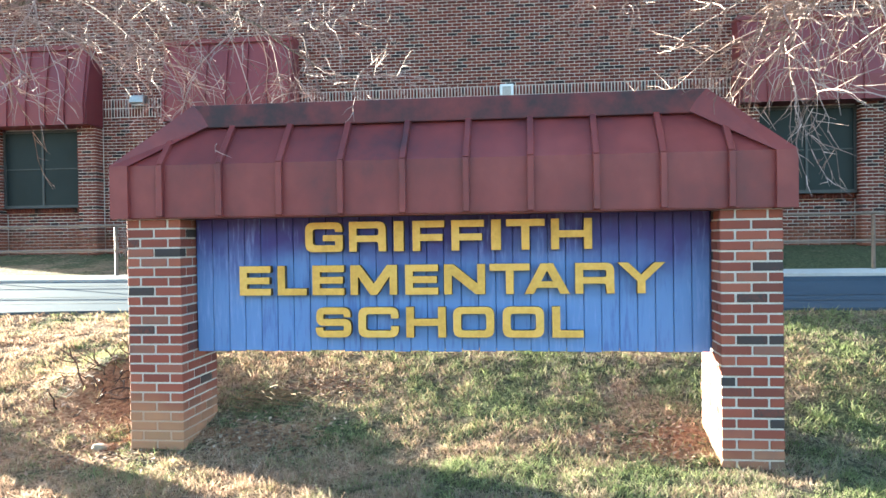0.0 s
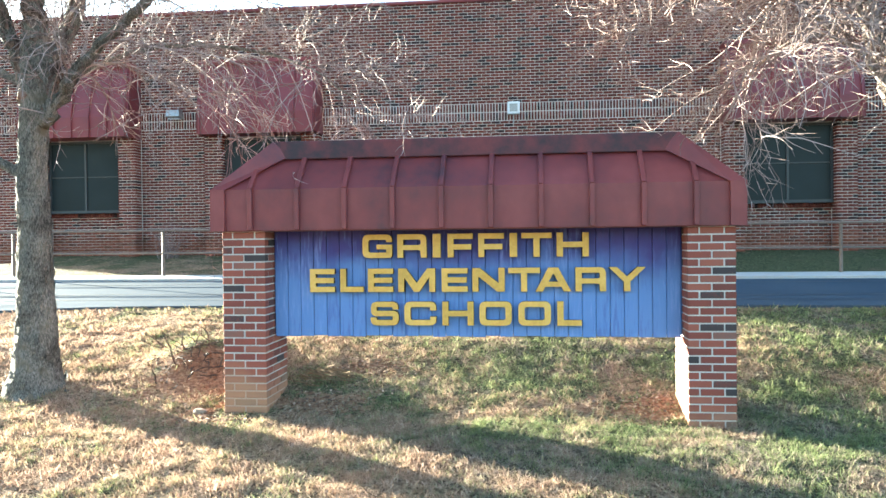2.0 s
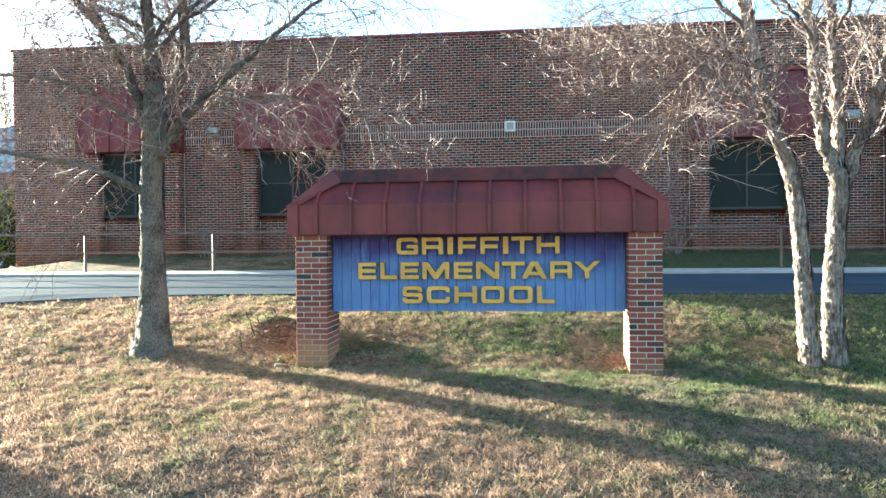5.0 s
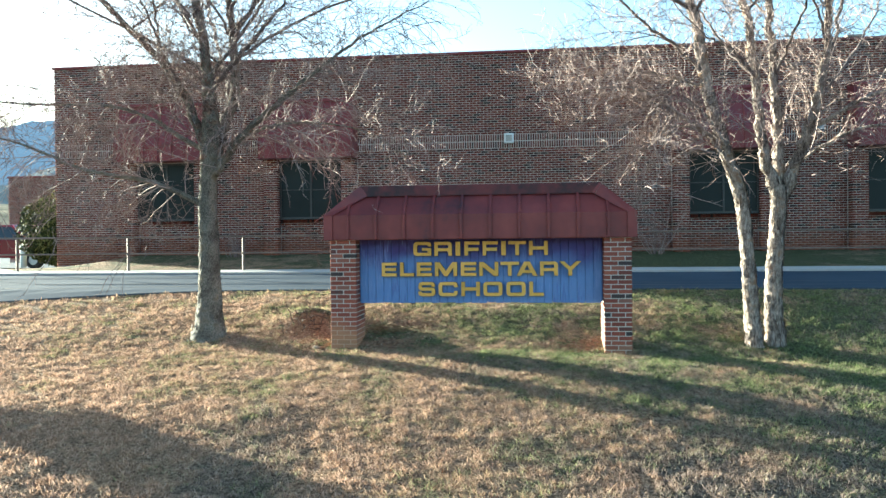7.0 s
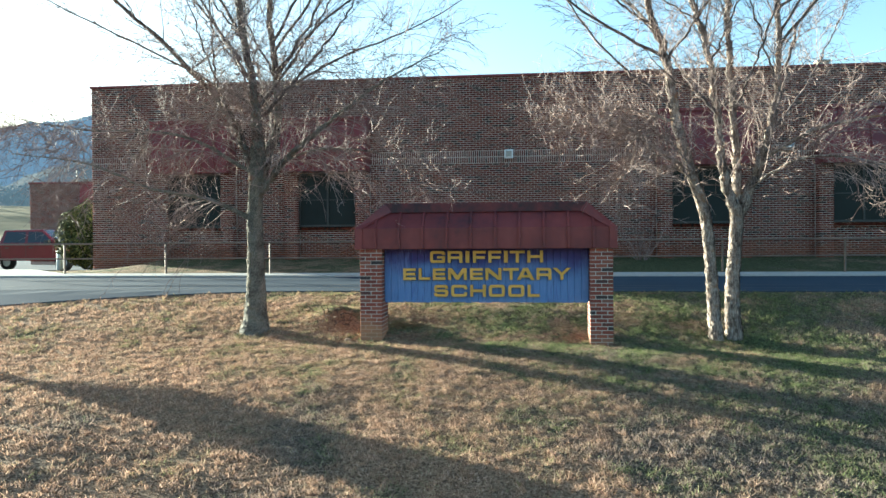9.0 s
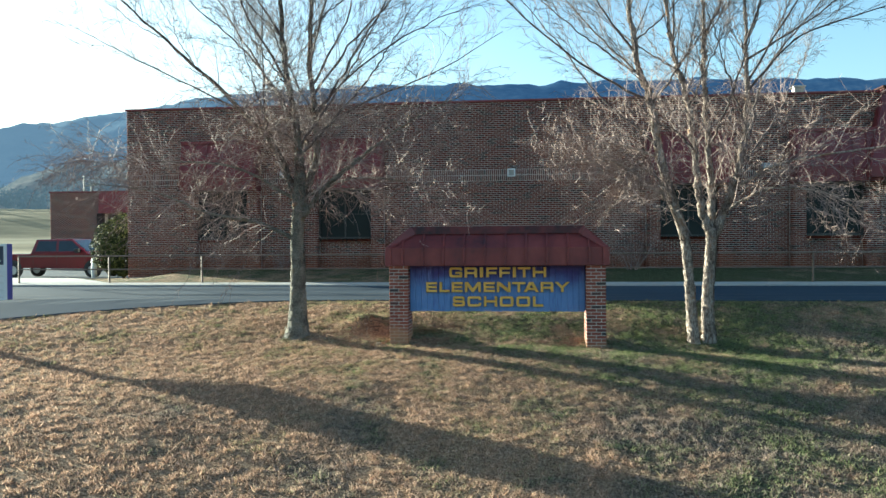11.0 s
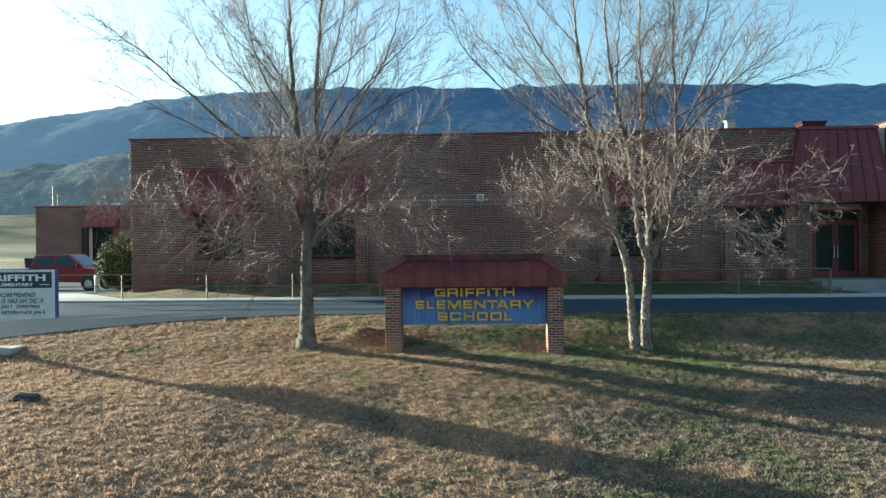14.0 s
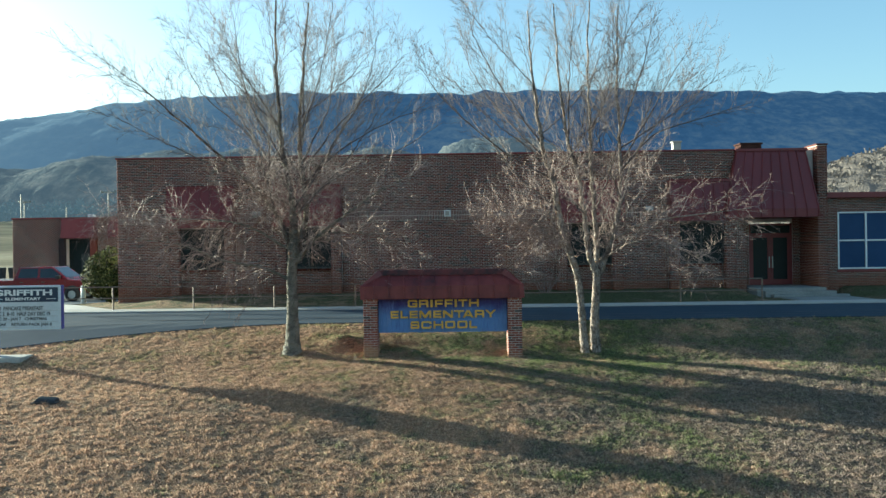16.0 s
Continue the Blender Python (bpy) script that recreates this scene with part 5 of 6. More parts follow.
grow_tree("bare_tree", "bare pale birch tree with two peeling trunks and fine twigs", m_birch, [
    ("trunk", [(4.07, 0.62, -0.25), (3.97, 0.6, 1.0), (3.87, 0.6, 2.2), (3.64, 0.55, 2.9), (3.36, 0.5, 3.85)], 0.098, 0.075),
    ("trunk", [(4.40, 0.72, -0.25), (4.34, 0.7, 0.9), (4.42, 0.7, 2.0), (4.42, 0.7, 2.4)], 0.115, 0.09),
    ("leader", [(3.38, 0.5, 3.75), (3.18, 0.5, 5.0), (2.86, 0.5, 6.05), (2.62, 0.4, 8.0), (2.5, 0.4, 9.8)], 0.085, 0.018),
    ("leader", [(4.42, 0.7, 2.2), (4.17, 0.6, 2.95), (4.06, 0.55, 4.0), (3.88, 0.5, 5.2), (3.62, 0.5, 6.0), (3.36, 0.4, 8.0), (3.25, 0.4, 10.0)], 0.085, 0.018),
    ("leader", [(4.43, 0.72, 2.25), (4.46, 0.82, 3.1), (4.42, 0.85, 3.95), (4.36, 0.9, 5.2), (4.33, 0.9, 6.4), (4.3, 0.9, 8.2), (4.35, 0.9, 10.4)], 0.08, 0.018),
    ("leader", [(4.46, 0.72, 2.2), (4.72, 0.75, 2.85), (4.92, 0.7, 3.5), (5.10, 0.7, 4.35), (5.13, 0.7, 5.9), (5.07, 0.7, 8.0), (5.15, 0.7, 10.0)], 0.085, 0.018),
    ("limb", [(4.95, 0.7, 3.5), (5.3, 0.9, 4.6), (5.62, 1.0, 5.75), (6.72, 1.2, 7.1), (7.5, 1.3, 8.4)], 0.040, 0.006),
    ("limb", [(3.32, 0.5, 4.1), (2.85, 0.45, 4.55), (2.18, 0.4, 5.1), (1.2, 0.3, 6.35), (0.0, 0.2, 7.8)], 0.036, 0.006),
    ("limb", [(3.05, 0.5, 5.5), (2.1, 0.9, 6.6), (1.1, 1.3, 8.0), (0.6, 1.5, 9.2)], 0.028, 0.005),
    ("limb", [(4.08, 0.55, 4.0), (3.6, 0.2, 4.4), (3.2, 0.0, 4.55), (2.5, -0.3, 5.2)], 0.028, 0.005),
    ("limb", [(5.12, 0.7, 5.2), (6.0, 0.3, 6.2), (7.2, 0.0, 6.6), (8.6, -0.2, 7.0)], 0.028, 0.005),
    ("limb", [(5.1, 0.7, 6.2), (5.6, 0.2, 7.8), (6.0, 0.0, 9.6)], 0.028, 0.005),
    ("limb", [(3.20, 0.5, 5.0), (1.5, 0.2, 6.0), (0.0, 0.1, 7.4), (-0.6, 0.0, 8.2)], 0.032, 0.005),
    ("limb", [(2.86, 0.5, 6.05), (2.0, 0.3, 7.2), (1.1, 0.3, 8.8), (0.8, 0.3, 9.8)], 0.028, 0.005),
    ("limb", [(5.12, 0.7, 5.4), (6.3, 0.6, 7.4), (7.3, 0.6, 9.0)], 0.028, 0.005),
    ("limb", [(5.13, 0.7, 5.9), (6.7, 0.9, 6.9), (8.3, 1.0, 8.2)], 0.028, 0.005),
    ("limb", [(4.33, 0.9, 6.4), (4.9, 0.7, 7.8), (5.0, 0.6, 9.8)], 0.028, 0.005),
    ("limb", [(3.62, 0.5, 6.0), (3.7, 0.6, 8.0), (3.9, 0.6, 10.0)], 0.028, 0.005),
    ("low", [(4.92, 0.7, 3.3), (5.8, 0.4, 3.75), (7.2, 0.1, 3.95), (8.6, 0.0, 4.1)], 0.04, 0.007),
    ("low", [(3.6, 0.55, 3.0), (2.8, 0.2, 3.55), (2.2, 0.1, 3.85), (1.4, 0.0, 3.8)], 0.035, 0.006),
    ("low", [(3.74, 0.57, 2.7), (3.35, 0.35, 3.12), (2.92, 0.25, 3.3), (2.5, 0.15, 3.12), (2.2, 0.1, 2.75)], 0.028, 0.004),
    ("low", [(3.64, 0.5, 2.95), (3.2, 0.1, 3.5), (2.7, -0.1, 3.6), (2.3, -0.2, 3.3)], 0.026, 0.004),
    ("low", [(3.34, 0.5, 3.9), (2.6, 0.8, 4.2), (1.9, 0.9, 4.25), (1.3, 1.0, 4.0)], 0.03, 0.006),
    ("low", [(4.6, 0.7, 2.7), (5.4, 0.2, 3.2), (6.4, 0.0, 3.1), (7.1, -0.1, 2.7)], 0.03, 0.005),
], 47, 760, 16, -0.035, 1.3)


# ---- evergreen bush at the corner ----
def build_bush(x, y, z, rx, rz, seed, count=5200):
    rng = random.Random(seed)
    bush = thing("evergreen_bush", (x, y, z), "dense dark green evergreen bush at the building corner", "bush")
    st = Build()
    for k in range(9):
        a = k * 0.7
        st.tube(wander(rng, (x, y, z - 0.05), (math.cos(a) * 0.6, math.sin(a) * 0.6, 1), rz * 1.1, 5, 0.1, 0.05), [0.025, 0.02, 0.016, 0.012, 0.008, 0.005], 5)
    part("stems", st, m_bark, bush)
    lv = Build()
    for _ in range(count):
        d = Vector((rng.gauss(0, 1), rng.gauss(0, 1), rng.gauss(0, 1))).normalized()
        lump = 1 + 0.22 * noise.noise((d.x * 2.4 + seed, d.y * 2.4, d.z * 2.4)) + 0.1 * noise.noise((d.x * 6, d.y * 6, d.z * 6))
        r = lump * (1 - 0.35 * rng.random() ** 2)
        c = Vector((x + d.x * rx * r, y + d.y * rx * r, z + rz * 0.52 + d.z * rz * 0.52 * r))
        if c.z < z + 0.05:
            continue
        n = (d + Vector((rng.gauss(0, 0.5), rng.gauss(0, 0.5), rng.gauss(0.3, 0.5)))).normalized()
        s = n.cross(Vector((rng.gauss(0, 1), rng.gauss(0, 1), rng.gauss(0, 1)))).normalized()
        u = n.cross(s)
        l, w = rng.uniform(0.05, 0.09), rng.uniform(0.02, 0.035)
        lv.add([c - s * l, c + u * w + n * 0.008, c + s * l, c - u * w + n * 0.008], [(0, 1, 2, 3)])
    tagged(part("leaves", lv, m_leaf, bush), kind="stuff")


build_bush(-14.9, 12.75, 0.93, 1.12, 2.25, 5, 9500)


# a low leafless shrub against the wall behind the fence
def build_shrub(x, y, seed, tall):
    rng = random.Random(seed)
    b = Build()
    z = lie(x, y) - 0.03
    for _ in range(26):
        w = wander(rng, (x + rng.gauss(0, 0.12), y + rng.gauss(0, 0.06), z), (rng.gauss(0, 0.45), rng.gauss(0, 0.25), 1), tall * rng.uniform(0.5, 1.1), 6, 0.1, 0.04)
        b.tube(w, [0.009 * (1 - 0.75 * s / 6) for s in range(7)], 4, False)
        twigs(b, rng, w, 0.005, 0.12, 0.3, 0.03, 0)
    solid("bare_shrub", b, m_twig, "leafless grey shrub against the brick wall", "shrub", "bare shrubs")


build_shrub(-7.9, 10.6, 3, 0.95)
build_shrub(4.15, 10.5, 8, 1.9)


# ---- marquee sign ----
m_navy = surface("navy sign face", [(0.3, (0.008, 0.02, 0.045)), (0.7, (0.018, 0.04, 0.08))], 10, 1, 0.4)
m_signblue = surface("violet blue sign case", [(0.3, (0.06, 0.06, 0.24)), (0.7, (0.10, 0.10, 0.36))], 12, 1.5, 0.5)
m_trackwhite = surface("pale reader board", [(0.3, (0.42, 0.48, 0.52)), (0.7, (0.58, 0.64, 0.68))], 8, 1, 0.45)
m_black = surface("black plastic", [(0.3, (0.012, 0.012, 0.014)), (0.7, (0.03, 0.03, 0.033))], 30, 3, 0.45)


def text_line(body, x, y, z, high, width, material, parent, label):
    """A line of writing on an upright face, fitted to a width."""
    cu = bpy.data.curves.new("writing", "FONT")
    cu.body, cu.size, cu.extrude, cu.offset = body, 1.0, 0.0, 0.034
    tmp = bpy.data.objects.new("writing", cu)
    me = bpy.data.meshes.new_from_object(tmp)
    bpy.data.objects.remove(tmp)
    bpy.data.curves.remove(cu)
    co = [v.co for v in me.vertices]
    x0, x1, y0, y1 = min(c.x for c in co), max(c.x for c in co), min(c.y for c in co), max(c.y for c in co)
    for v in me.vertices:
        v.co = (x + (v.co.x - x0) * width / (x1 - x0), y, z + (v.co.y - y0) * high / (y1 - y0))
    # one part for each letter
    bm = bmesh.new()
    bm.from_mesh(me)
    left = set(bm.faces)
    while left:
        todo, found = [left.pop()], []
        while todo:
            f = todo.pop()
            found.append(f)
            near = {g for e in f.edges for g in e.link_faces} & left
            left -= near
            todo += near
        b, at = Build(), {}
        for f in found:
            for v in f.verts:
                at.setdefault(v, len(at))
        b.v = [tuple(v.co) for v in at]
        b.f = [tuple(at[v] for v in f.verts) for f in found]
        part("letter", b, material, parent, label)
    bm.free()


def build_marquee():
    x0, x1, y, z0, z1 = -12.77, -10.73, 0.02, 0.98, 2.21
    mq = thing("marquee_sign", (-11.75, 0.15, 0.0), "blue school marquee sign with a letter board on posts", "sign")
    case = softened(Build().box(x0, x1, y, y + 0.18, z0, z1), "case", 0.012)
    case = part("case", case, m_signblue, mq, "violet blue sign case")
    t = 0.07
    for a, b, c, d in ((x0, x0 + t, z0, z1), (x1 - t, x1, z0, z1), (x0 + t, x1 - t, z0, z0 + 0.05), (x0 + t, x1 - t, z1 - 0.05, z1), (x0 + t, x1 - t, 1.70, 1.75)):
        part("face_frame", Build().box(a, b, y - 0.02, y - 0.003, c, d), m_trackwhite, case, "pale frame")
    part("header", Build().box(x0 + t, x1 - t, y - 0.012, y - 0.003, 1.75, z1 - 0.05), m_navy, case, "navy header panel")
    part("letter_board", Build().box(x0 + t, x1 - t, y - 0.012, y - 0.003, z0 + 0.05, 1.70), m_trackwhite, case, "white letter board")
    text_line("GRIFFITH", x0 + 0.14, y - 0.015, 1.93, 0.17, 1.66, m_white, mq, "white school name")
    text_line("ELEMENTARY", x0 + 0.48, y - 0.015, 1.80, 0.08, 1.0, m_white, mq, "white word")
    for a, b in ((x0 + 0.14, x0 + 0.40), (x1 - 0.40, x1 - 0.14)):
        part("header_bar", Build().box(a, b, y - 0.016, y - 0.0125, 1.83, 1.845), m_white, mq)
    lines = [("PTO  PANCAKE BREAKFAST", 1.56, 1.4), ("DEC 2  8-10  HALF DAY DEC 19", 1.405, 1.6), ("DEC 20 - JAN 7   CHRISTMAS", 1.25, 1.5), ("BREAK    RETURN BACK JAN 8", 1.095, 1.64)]
    for body, z, w in lines:
        text_line(body, x0 + 0.14, y - 0.015, z - 0.038, 0.112, w, m_black, mq, "black changeable letters")
        part("track", Build().box(x0 + t + 0.01, x1 - t - 0.01, y - 0.0165, y - 0.0125, z - 0.055, z - 0.048), m_steel, mq)
    for x in (-12.6, -12.9):
        z = lie(x, y + 0.15)
        part("post", Build().box(x - 0.05, x + 0.05, y + 0.04, y + 0.14, z - 0.2, z0 - 0.001), m_signblue, mq, "blue square post")
    return mq


build_marquee()
pad = softened(Build().box(-13.15, -11.7, -0.35, 0.35, -0.15, 0.24), "concrete_pad", 0.02)
solid("concrete_pad", pad, m_concrete, "pale concrete pad under the marquee sign", "concrete pad")


def build_ground_lamp():
    x, y = -9.1, -3.95
    z = lie(x, y)
    lamp = thing("ground_floodlight", (x, y, z), "small black floodlight lying on the lawn", "floodlight")
    body = Build()
    body.add([(x - 0.26, y - 0.13, z + 0.02), (x + 0.26, y - 0.13, z + 0.02), (x + 0.26, y + 0.13, z + 0.02), (x - 0.26, y + 0.13, z + 0.02),
              (x - 0.2, y - 0.08, z + 0.10), (x + 0.2, y - 0.08, z + 0.07), (x + 0.22, y + 0.12, z + 0.10), (x - 0.22, y + 0.12, z + 0.12)],
             [(0, 3, 2, 1), (4, 5, 6, 7), (0, 1, 5, 4), (1, 2, 6, 5), (2, 3, 7, 6), (3, 0, 4, 7)])
    part("housing", softened(body, "housing", 0.02), m_black, lamp)
    part("lens", Build().sheet([(x - 0.18, y - 0.05, z + 0.108), (x + 0.17, y - 0.05, z + 0.082), (x + 0.18, y + 0.10, z + 0.108), (x - 0.18, y + 0.10, z + 0.128)], 0.006), m_window, lamp)
    part("foot", Build().box(x - 0.3, x + 0.3, y - 0.16, y + 0.16, z - 0.04, z + 0.019), m_black, lamp)


build_ground_lamp()

# ---- red pickup ----
m_redpaint = surface("red car paint", [(0.3, (0.105, 0.008, 0.015)), (0.7, (0.14, 0.011, 0.019))], 3, 0.6, 0.22, 0, 0.02, 0.001, 0, "object", (0.4, 0.6), (1, 1, 1), 0.4, 0.06)
m_tyre = surface("rubber tyre", [(0.3, (0.014, 0.014, 0.015)), (0.7, (0.03, 0.03, 0.03))], 30, 3, 0.85)
m_alloy = surface("grey alloy", [(0.3, (0.4, 0.4, 0.42)), (0.7, (0.6, 0.6, 0.62))], 20, 2, 0.35, 0.8)
m_carglass = surface("car glass", [(0.3, (0.006, 0.010, 0.02)), (0.7, (0.012, 0.02, 0.035))], 3, 1, 0.1, 0, 0.01, 0.001, 0, "object", (0.5, 0.5), (1, 1, 1), 0.5, 0.03)


def build_pickup(xf, yn, z):
    """xf: the front bumper's x; yn: the near side's y."""
    w = 1.85
    car = thing("pickup_truck", (xf - 2.7, yn + w / 2, z), "red crew-cab pickup truck parked beside the school", "pickup truck")
    g = z
    prof = [(-5.85, 0.48), (-0.05, 0.42), (0.0, 0.55), (0.0, 0.86), (-0.12, 1.02), (-1.15, 1.12), (-1.28, 1.16), (-3.92, 1.16), (-3.95, 1.10), (-5.85, 1.10)]
    body = Build().prism([(xf + x, g + h) for x, h in prof], yn, yn + w)
    body = part("body", softened(body, "body", 0.03), m_redpaint, car, "glossy red body")
    cab = Build()
    lo, hi, ins = [(-3.93, 1.14), (-1.2, 1.14)], [(-3.72, 1.76), (-2.0, 1.78)], 0.14
    cab.add([(xf + lo[0][0], yn + 0.03, g + lo[0][1]), (xf + lo[1][0], yn + 0.03, g + lo[1][1]), (xf + lo[1][0], yn + w - 0.03, g + lo[1][1]), (xf + lo[0][0], yn + w - 0.03, g + lo[0][1]),
             (xf + hi[0][0], yn + ins, g + hi[0][1]), (xf + hi[1][0], yn + ins, g + hi[1][1]), (xf + hi[1][0], yn + w - ins, g + hi[1][1]), (xf + hi[0][0], yn + w - ins, g + hi[0][1])],
            [(0, 3, 2, 1), (4, 5, 6, 7), (0, 1, 5, 4), (1, 2, 6, 5), (2, 3, 7, 6), (3, 0, 4, 7)])
    part("cab", softened(cab, "cab", 0.035), m_redpaint, car, "red cab")

    def side(u0, u1, near):
        # a window pane on the cab's flank
        pts = []
        for u, v in ((u0[0], 0.12), (u1[0], 0.12), (u1[1], 0.86), (u0[1], 0.86)):
            zz = 1.14 + (1.77 - 1.14) * v
            yy = yn + 0.03 + (ins - 0.03) * v - 0.006
            if not near:
                yy = 2 * yn + w - yy
            pts.append((xf + u, yy, g + zz))
        b = Build().sheet(pts if near else pts[::-1], 0.01)
        part("side_window", b, m_carglass, car)
    for near in (True, False):
        side((-3.72, -3.6), (-2.72, -2.72), near)
        side((-2.6, -2.6), (-1.45, -1.98), near)
    ws = Build().sheet([(xf - 1.27, yn + 0.14, g + 1.22), (xf - 1.27, yn + w - 0.14, g + 1.22), (xf - 1.93, yn + w - 0.24, g + 1.73), (xf - 1.93, yn + 0.24, g + 1.73)], 0.012)
    part("windscreen", ws, m_carglass, car, "pale reflecting windscreen")
    for x in (-2.66, -1.30, -3.80):
        part("door_seam", Build().box(xf + x - 0.006, xf + x + 0.006, yn - 0.003, yn - 0.0005, g + 0.6, g + 1.12), m_black, body)
    for x in (-3.6, -2.5):
        part("door_handle", softened(Build().box(xf + x, xf + x + 0.16, yn - 0.03, yn - 0.004, g + 0.98, g + 1.02), "door_handle", 0.006, 1), m_black, car)
    part("mirror", softened(Build().box(xf - 1.72, xf - 1.5, yn - 0.2, yn - 0.02, g + 1.16, g + 1.34), "mirror", 0.03), m_black, car)
    part("bumper", softened(Build().box(xf - 0.06, xf + 0.08, yn + 0.05, yn + w - 0.05, g + 0.42, g + 0.62), "bumper", 0.03), m_redpaint, car)
    part("grille", Build().box(xf - 0.01, xf + 0.012, yn + 0.45, yn + w - 0.45, g + 0.66, g + 0.88), m_black, car)
    for y in (yn + 0.04, yn + w - 0.36):
        part("headlight", softened(Build().box(xf - 0.16, xf + 0.015, y, y + 0.32, g + 0.72, g + 0.90), "headlight", 0.03), m_white, car, "clear headlight")
    for cx in (-0.95, -4.75):
        arch = Build()
        n = 14
        ring = [(math.cos(math.pi * k / n), math.sin(math.pi * k / n)) for k in range(n + 1)]
        for k in range(n):
            (a, b), (c, d) = ring[k], ring[k + 1]
            arch.sheet([(xf + cx + a * 0.44, yn - 0.012, g + 0.42 + b * 0.44), (xf + cx + a * 0.40, yn - 0.012, g + 0.42 + b * 0.40), (xf + cx + c * 0.40, yn - 0.012, g + 0.42 + d * 0.40), (xf + cx + c * 0.44, yn - 0.012, g + 0.42 + d * 0.44)], -0.03)
        part("wheel_arch", arch, m_redpaint, car)
        part("arch_liner", Build().tube([(xf + cx, yn - 0.004, g + 0.42), (xf + cx, yn + 0.05, g + 0.42)], [0.40, 0.40], 28), m_black, car)
        for yw, s in ((yn + 0.06, -1), (yn + w - 0.06, 1)):
            thing_wheel(car, xf + cx, yw, g + 0.36, s)


def thing_wheel(car, x, y, z, s):
    r = 0.36
    prof = [(0.13, 0.20), (0.13, 0.31), (0.10, 0.35), (0.0, r), (-0.10, 0.35), (-0.13, 0.31), (-0.13, 0.20)]
    t, n = Build(), 28
    for o, q in prof:
        t.v += [(x + q * math.cos(2 * math.pi * k / n), y + o, z + q * math.sin(2 * math.pi * k / n)) for k in range(n)]
    for i in range(len(prof) - 1):
        t.f += [(i * n + k, i * n + (k + 1) % n, (i + 1) * n + (k + 1) % n, (i + 1) * n + k) for k in range(n)]
    tyre = part("wheel", t.mesh("wheel", True), m_tyre, car, "black tyre")
    rim = Build().tube([(x, y + s * 0.07, z), (x, y + s * 0.10, z)], [0.06, 0.055], 12)
    for k in range(6):
        a = k * math.pi / 3 + 0.3
        rim.bar((x + 0.05 * math.cos(a), y + s * 0.09, z + 0.05 * math.sin(a)), (x + 0.205 * math.cos(a), y + s * 0.10, z + 0.205 * math.sin(a)), 0.03, 0.06)
    rim.tube([(x, y - 0.09, z), (x, y + s * 0.03, z)], [0.205, 0.205], 24)
    part("rim", rim, m_alloy, tyre, "silver alloy rim")
    return tyre


build_pickup(-17.95, 17.4, 0.69)

# bollard at the corner of the lot
solid("bollard", Build().tube([(-16.2, 12.9, 0.9), (-16.2, 12.9, 1.62), (-16.2, 12.9, 1.68)], [0.1, 0.1, 0.05], 14).mesh("bollard", True), m_white, "white painted post beside the evergreen bush", "bollard")


# ---- far wing on the other side of the lot ----
def build_far_wing():
    b = thing("gymnasium_wing", (-25, 31, 0.9), "low brown brick school wing across the parking lot", "school building")
    x0, x1, y, z0, z1 = -29.0, -14.5, 30.0, 0.3, 5.45
    door = (-25.4, -23.75, 0.9, 4.1)
    part("wall", Build().pierced(x0, x1, z0, z1, y + 0.01, y + 0.4, [door]), m_wallmortar, b)
    rng, br = random.Random(2), Bricks()
    br.wall(x0, door[0], 0.8, z1, y, 0.02, rng)
    br.wall(door[1], x1, 0.8, z1, y, 0.02, rng)
    br.wall(door[0], door[1], 4.1, z1, y, 0.02, rng)
    tagged(part("brickwork", br.mesh("brickwork"), m_wallbrick, b), kind="stuff")
    part("end_wall", Build().box(x0, x0 + 0.4, y + 0.41, y + 14, z0, z1), m_wallmortar, b)
    part("coping", Build().box(x0 - 0.05, x1, y - 0.05, y + 14, z1, z1 + 0.1), m_coping, b, "dark red roof edge")
    part("door_recess", Build().box(door[0], door[1], y + 0.41, y + 0.5, 0.5, 4.1), m_window, b, "dark recessed doorway")
    part("door", Build().box(-24.55, -23.85, y + 0.33, y + 0.4, 0.9, 3.1), m_frame, b)
    for a, c in ((-25.5, -23.3), (-22.4, -20.5)):
        aw = Build().sheet([(a, y - 0.6, 4.15), (c, y - 0.6, 4.15), (c, y - 0.45, 5.45), (a, y - 0.45, 5.45)], 0.03)
        aw.add([(a, y - 0.6, 4.15), (a, y - 0.45, 5.45), (a, y - 0.01, 5.45), (a, y - 0.01, 4.15)], [(0, 1, 2, 3)])
        aw.add([(c, y - 0.6, 4.15), (c, y - 0.45, 5.45), (c, y - 0.01, 5.45), (c, y - 0.01, 4.15)], [(3, 2, 1, 0)])
        part("awning", aw, m_awning, b, "dark red metal awning")
    for x in (-25.6, -23.5):
        part("pier", Build().box(x - 0.2, x + 0.2, y - 0.25, y - 0.002, 0.5, 4.14), m_wallpiece, b)
    part("roof_unit", softened(Build().box(-25.35, -24.95, y + 3, y + 3.4, 5.56, 5.9), "roof_unit", 0.03), m_white, b)


build_far_wing()


# ---- far poles ----
def build_pole(x, y, tall, lamps):
    z = lie(x, y)
    p = thing("light_pole", (x, y, z), "tall pale pole beyond the parking lot", "pole", "far poles")
    part("shaft", Build().tube([(x, y, z), (x, y, z + tall)], [0.12, 0.08], 8), m_vent, p)
    if lamps:
        part("arm", Build().bar((x - 0.8, y, z + tall), (x + 0.8, y, z + tall), 0.07, 0.07), m_vent, p)
        for k in (-0.75, -0.25, 0.25, 0.75):
            part("lamp_head", softened(Build().box(x + k - 0.13, x + k + 0.13, y - 0.2, y + 0.1, z + tall + 0.04, z + tall + 0.24), "lamp_head", 0.02, 1), m_steel, p)


